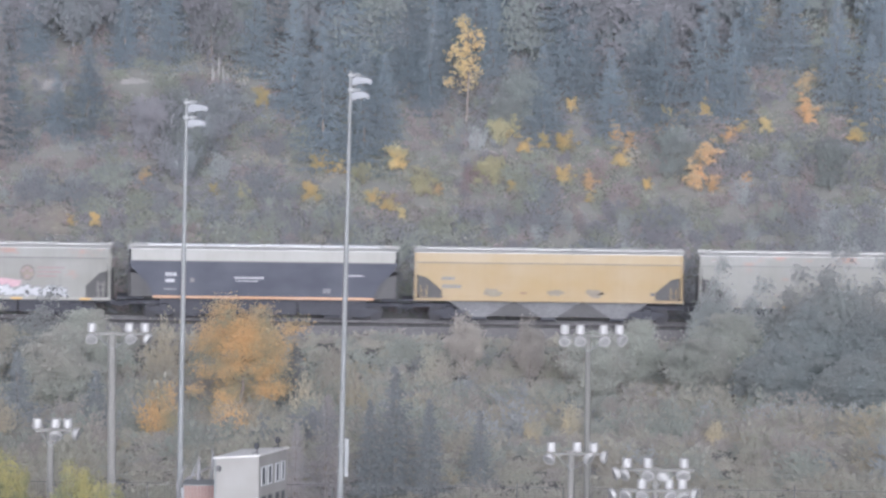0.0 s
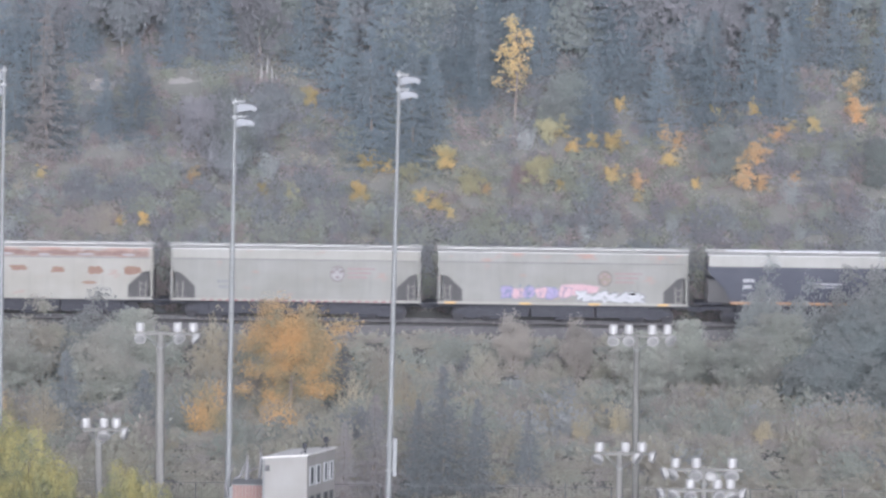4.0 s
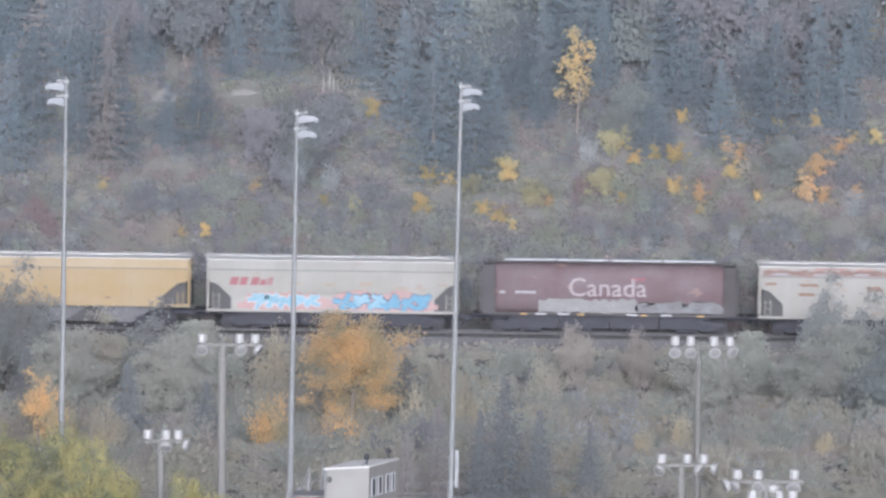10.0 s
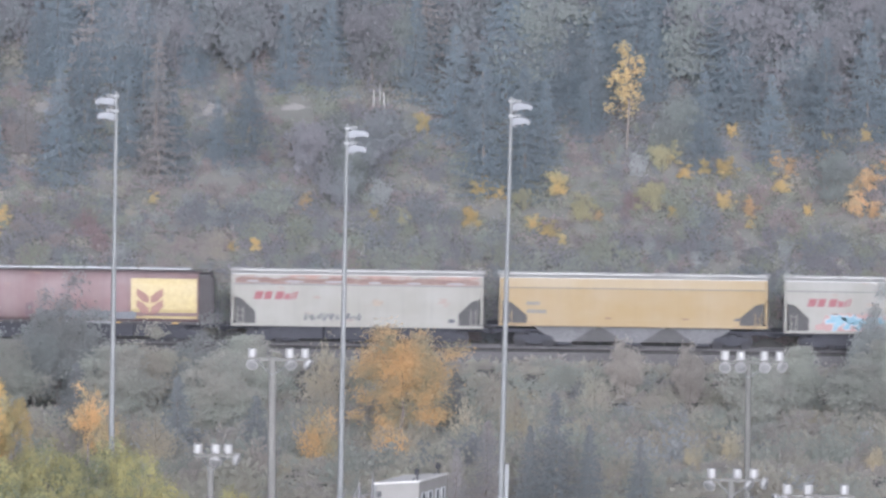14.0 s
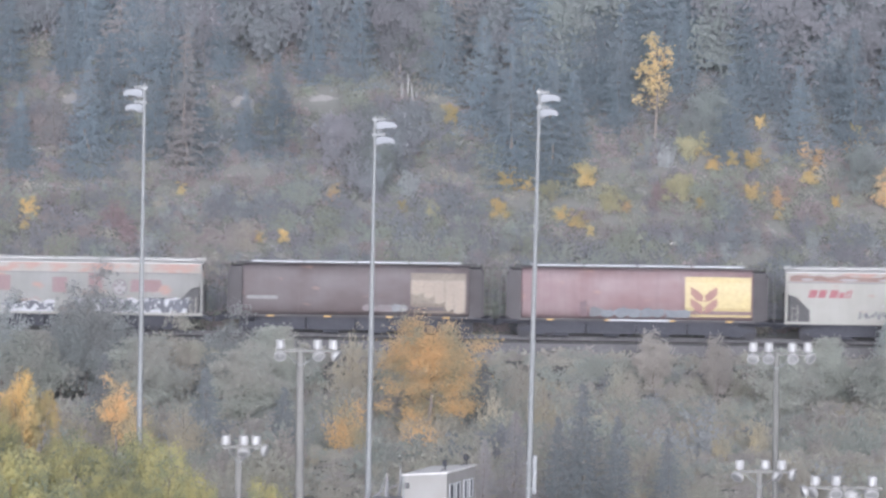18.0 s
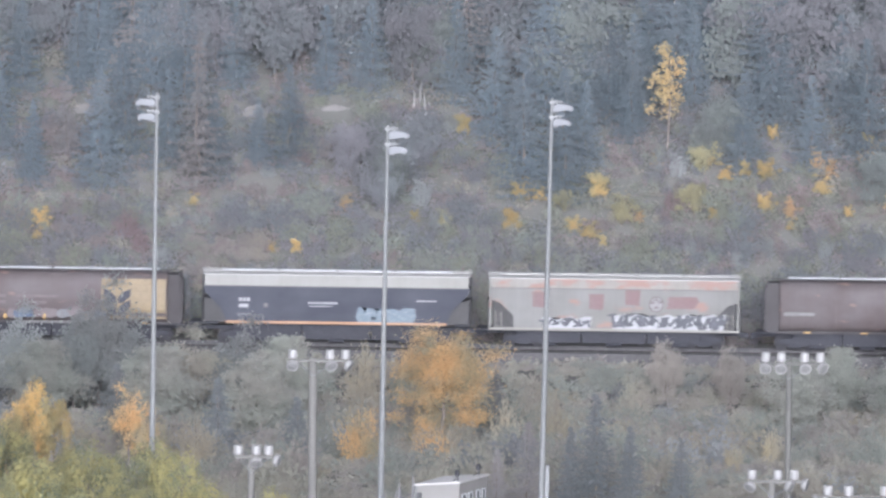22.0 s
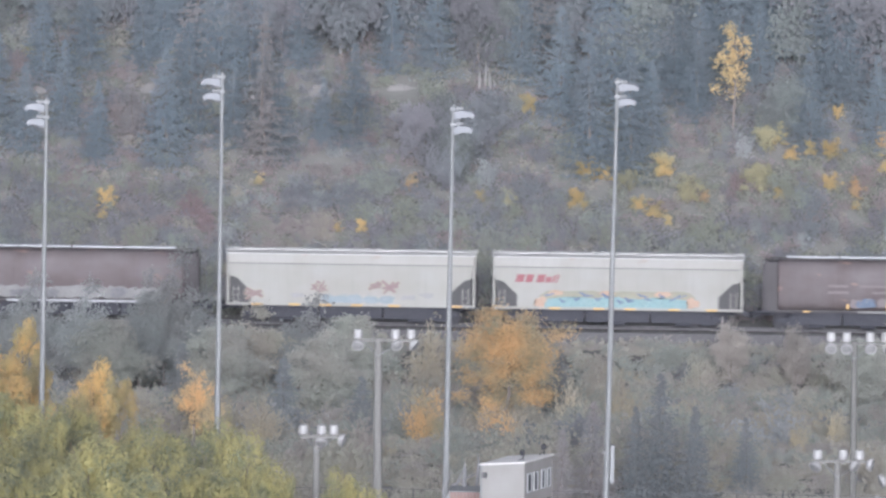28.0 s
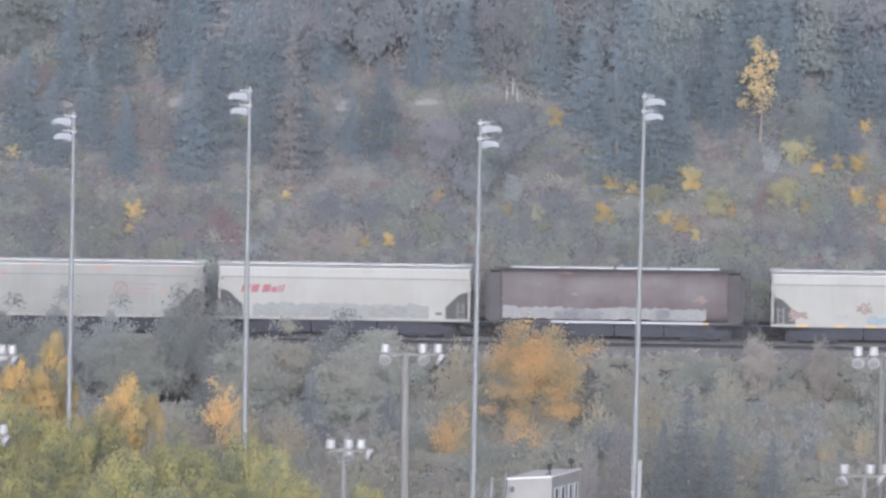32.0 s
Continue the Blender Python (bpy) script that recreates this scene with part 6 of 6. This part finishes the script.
for k, (u, v, w) in enumerate(((140, 800, 70), (185, 842, 80), (18, 828, 70), (115, 852, 80), (60, 866, 70), (-30, 845, 90), (-130, 840, 110))):
    below(f"lime{k % 3}", u, v, w * 1.2, 420)


# ---- scrub that nobody could count ----
def scrub(name, label, seed, count, place, kinds, sizes, lobes=14, per=22, size=0.08, broad=1.0, flare=0.5):
    """Many bushes joined: place() gives x and y; kinds: the leaf materials with their shares."""
    rng = np.random.default_rng(seed)
    forms = [twig_quads(300 + seed * 20 + k, lobes, per, size, flare) for k in range(10)]
    marks = np.array(FEATURES)
    mats = [m for m, _ in kinds]
    share = np.array([s for _, s in kinds], float)
    share /= share.sum()
    out, index = [], []
    for i in range(count):
        x, y, k = place(rng)
        s, a = rng.uniform(*sizes) * k, rng.uniform(-0.5, 0.5)
        behind = marks[:, 1] - y
        hides = (np.abs(marks[:, 0] - x) < marks[:, 2] * 0.42 + s * 0.4) & (behind > -0.2) & (behind < (s * 1.2 + 0.3 if y > 640 else 9 if s > 1.4 else 3)) & (s > (1.15 if y > 640 else 0.85))
        if hides.any() or any(abs(bx - x) < bw * 0.5 and -0.3 < by - y < 1.5 for bx, by, bw in BANKS):
            continue
        f = forms[rng.integers(10)]
        c, si = math.cos(a), math.sin(a)
        q = f * (s * broad * rng.uniform(0.9, 1.4), s * broad * rng.uniform(0.9, 1.4), s)
        q = np.stack((q[..., 0] * c - q[..., 1] * si, q[..., 0] * si + q[..., 1] * c, q[..., 2]), -1)
        out.append(q + (x, y, ground_height(x, y) - 0.15))
        tone = 0.9 * noise.noise((x * 0.09, y * 0.12, seed)) + rng.uniform(-0.34, 0.34)
        index.append(np.full(len(f), int(np.searchsorted(np.cumsum(share), min(0.999, max(0.0, 0.5 + tone))))))
    me = quad_mesh(name, np.concatenate(out), np.concatenate(index), mats)
    tagged(new(name, me), label, "scrub", kind="stuff")


def even(x0, x1, y0, y1, step):
    """Places on a jittered grid, nearer rows first."""
    spots = itertools.cycle([(x0 + (i + 0.5) * step, y0 + (j + 0.5) * step) for j in range(int((y1 - y0) / step)) for i in range(int((x1 - x0) / step))])

    def place(r):
        x, y = next(spots)
        return x + r.uniform(-.55, .55) * step, y + r.uniform(-.55, .55) * step, 1
    return place


def ditch_place(r):
    """A place in the ditch; the bushes stay low where they near the track."""
    y = 538 + 91 * r.random() ** 0.9
    return r.uniform(-48, 31), y, 1 - 0.5 * smooth(600, 618, y)


TAN_SPOT = on_slope(42, 432)  # low dry grass, clear of taller scrub
FEATURES.extend((TAN_SPOT.x, TAN_SPOT.y + k, 4.4) for k in (0, 1.5, 3))

scrub("hillside_scrub", "grey-green, russet and silvery scrub on the slope", 1, 2500, lambda r: (r.uniform(-51, 33), 651 + (24 if r.random() < 0.85 else 33) * r.random(), 1),
      ((SILVER, 0.8), (DULL, 3), (OLIVE, 1.5), (MOSS, 1.6), (HEATH, 2.0), (RUSSET, 1.6)), (0.9, 2.4), 15, 21, 0.075, 1.0, 0.55)
scrub("hillside_undergrowth", "low russet and dull green undergrowth on the slope", 4, 2830, even(-51, 33, 650, 682, 0.975),
      ((DULL, 4), (HEATH, 1.5), (RUSSET, 3), (STRAW, 1), (MOSS, 1.5)), (0.6, 1.3), 9, 14, 0.115, 1.5, 0.6)
scrub("dry_grass_patch", "patch of dry tan grass above the railway", 6, 170, lambda r: (TAN_SPOT.x + r.uniform(-2.6, 2.6), TAN_SPOT.y + r.uniform(-1.5, 3.0), 1),
      ((STRAW, 1), (MAUVE, 1.5), (RUSSET, 1)), (0.3, 0.75), 12, 16, 0.13, 1.6, 0.6)
scrub("ditch_scrub", "grey-green and russet scrub below the railway", 2, 1350, ditch_place,
      ((SILVER, 0.5), (OLIVE, 4), (SEDGE, 3), (MAUVE, 2), (DULL, 1.0), (TAWNY, 0.5)), (1.3, 3.4), 20, 24, 0.072, 1.0, 0.55)
scrub("ditch_undergrowth", "low straw and dull green undergrowth below the railway", 5, 3550, even(-48, 31, 540, 636, 1.45),
      ((OLIVE, 2.5), (SEDGE, 3), (MAUVE, 2.5), (STRAW, 0.6)), (0.5, 1.1), 10, 17, 0.145, 1.8, 0.6)
scrub("field_edge_weeds", "low straw-coloured weeds at the fields' edge", 3, 1100, even(-44, 30, 526, 552, 1.32),
      ((STRAW, 1.5), (SEDGE, 3), (TAWNY, 1.5), (MAUVE, 1)), (0.35, 1.7), 12, 14, 0.1, 1.2, 0.6)


# ---- what moves ----
def motions():
    start = -sight(0, 567, TRACK).x  # the sights' zero mark along the track
    for car in CARS:
        x = car.location.x - start
        walk(car, [(t, pose(x + train_run(t), TRACK, 0)) for t in range(33)])
    # every wheelset rolls alike
    turn = [(k / 15, pose(0, 0, 0, 0, math.degrees(train_run(k / 15) / 0.46), 0)) for k in range(481)]
    first = WHEELSETS[0]
    walk(first, turn)
    for w in WHEELSETS[1:]:
        w.rotation_mode = "QUATERNION"
        keys = w.animation_data_create()
        keys.action = first.animation_data.action
        keys.action_slot = first.animation_data.action_slot


motions()
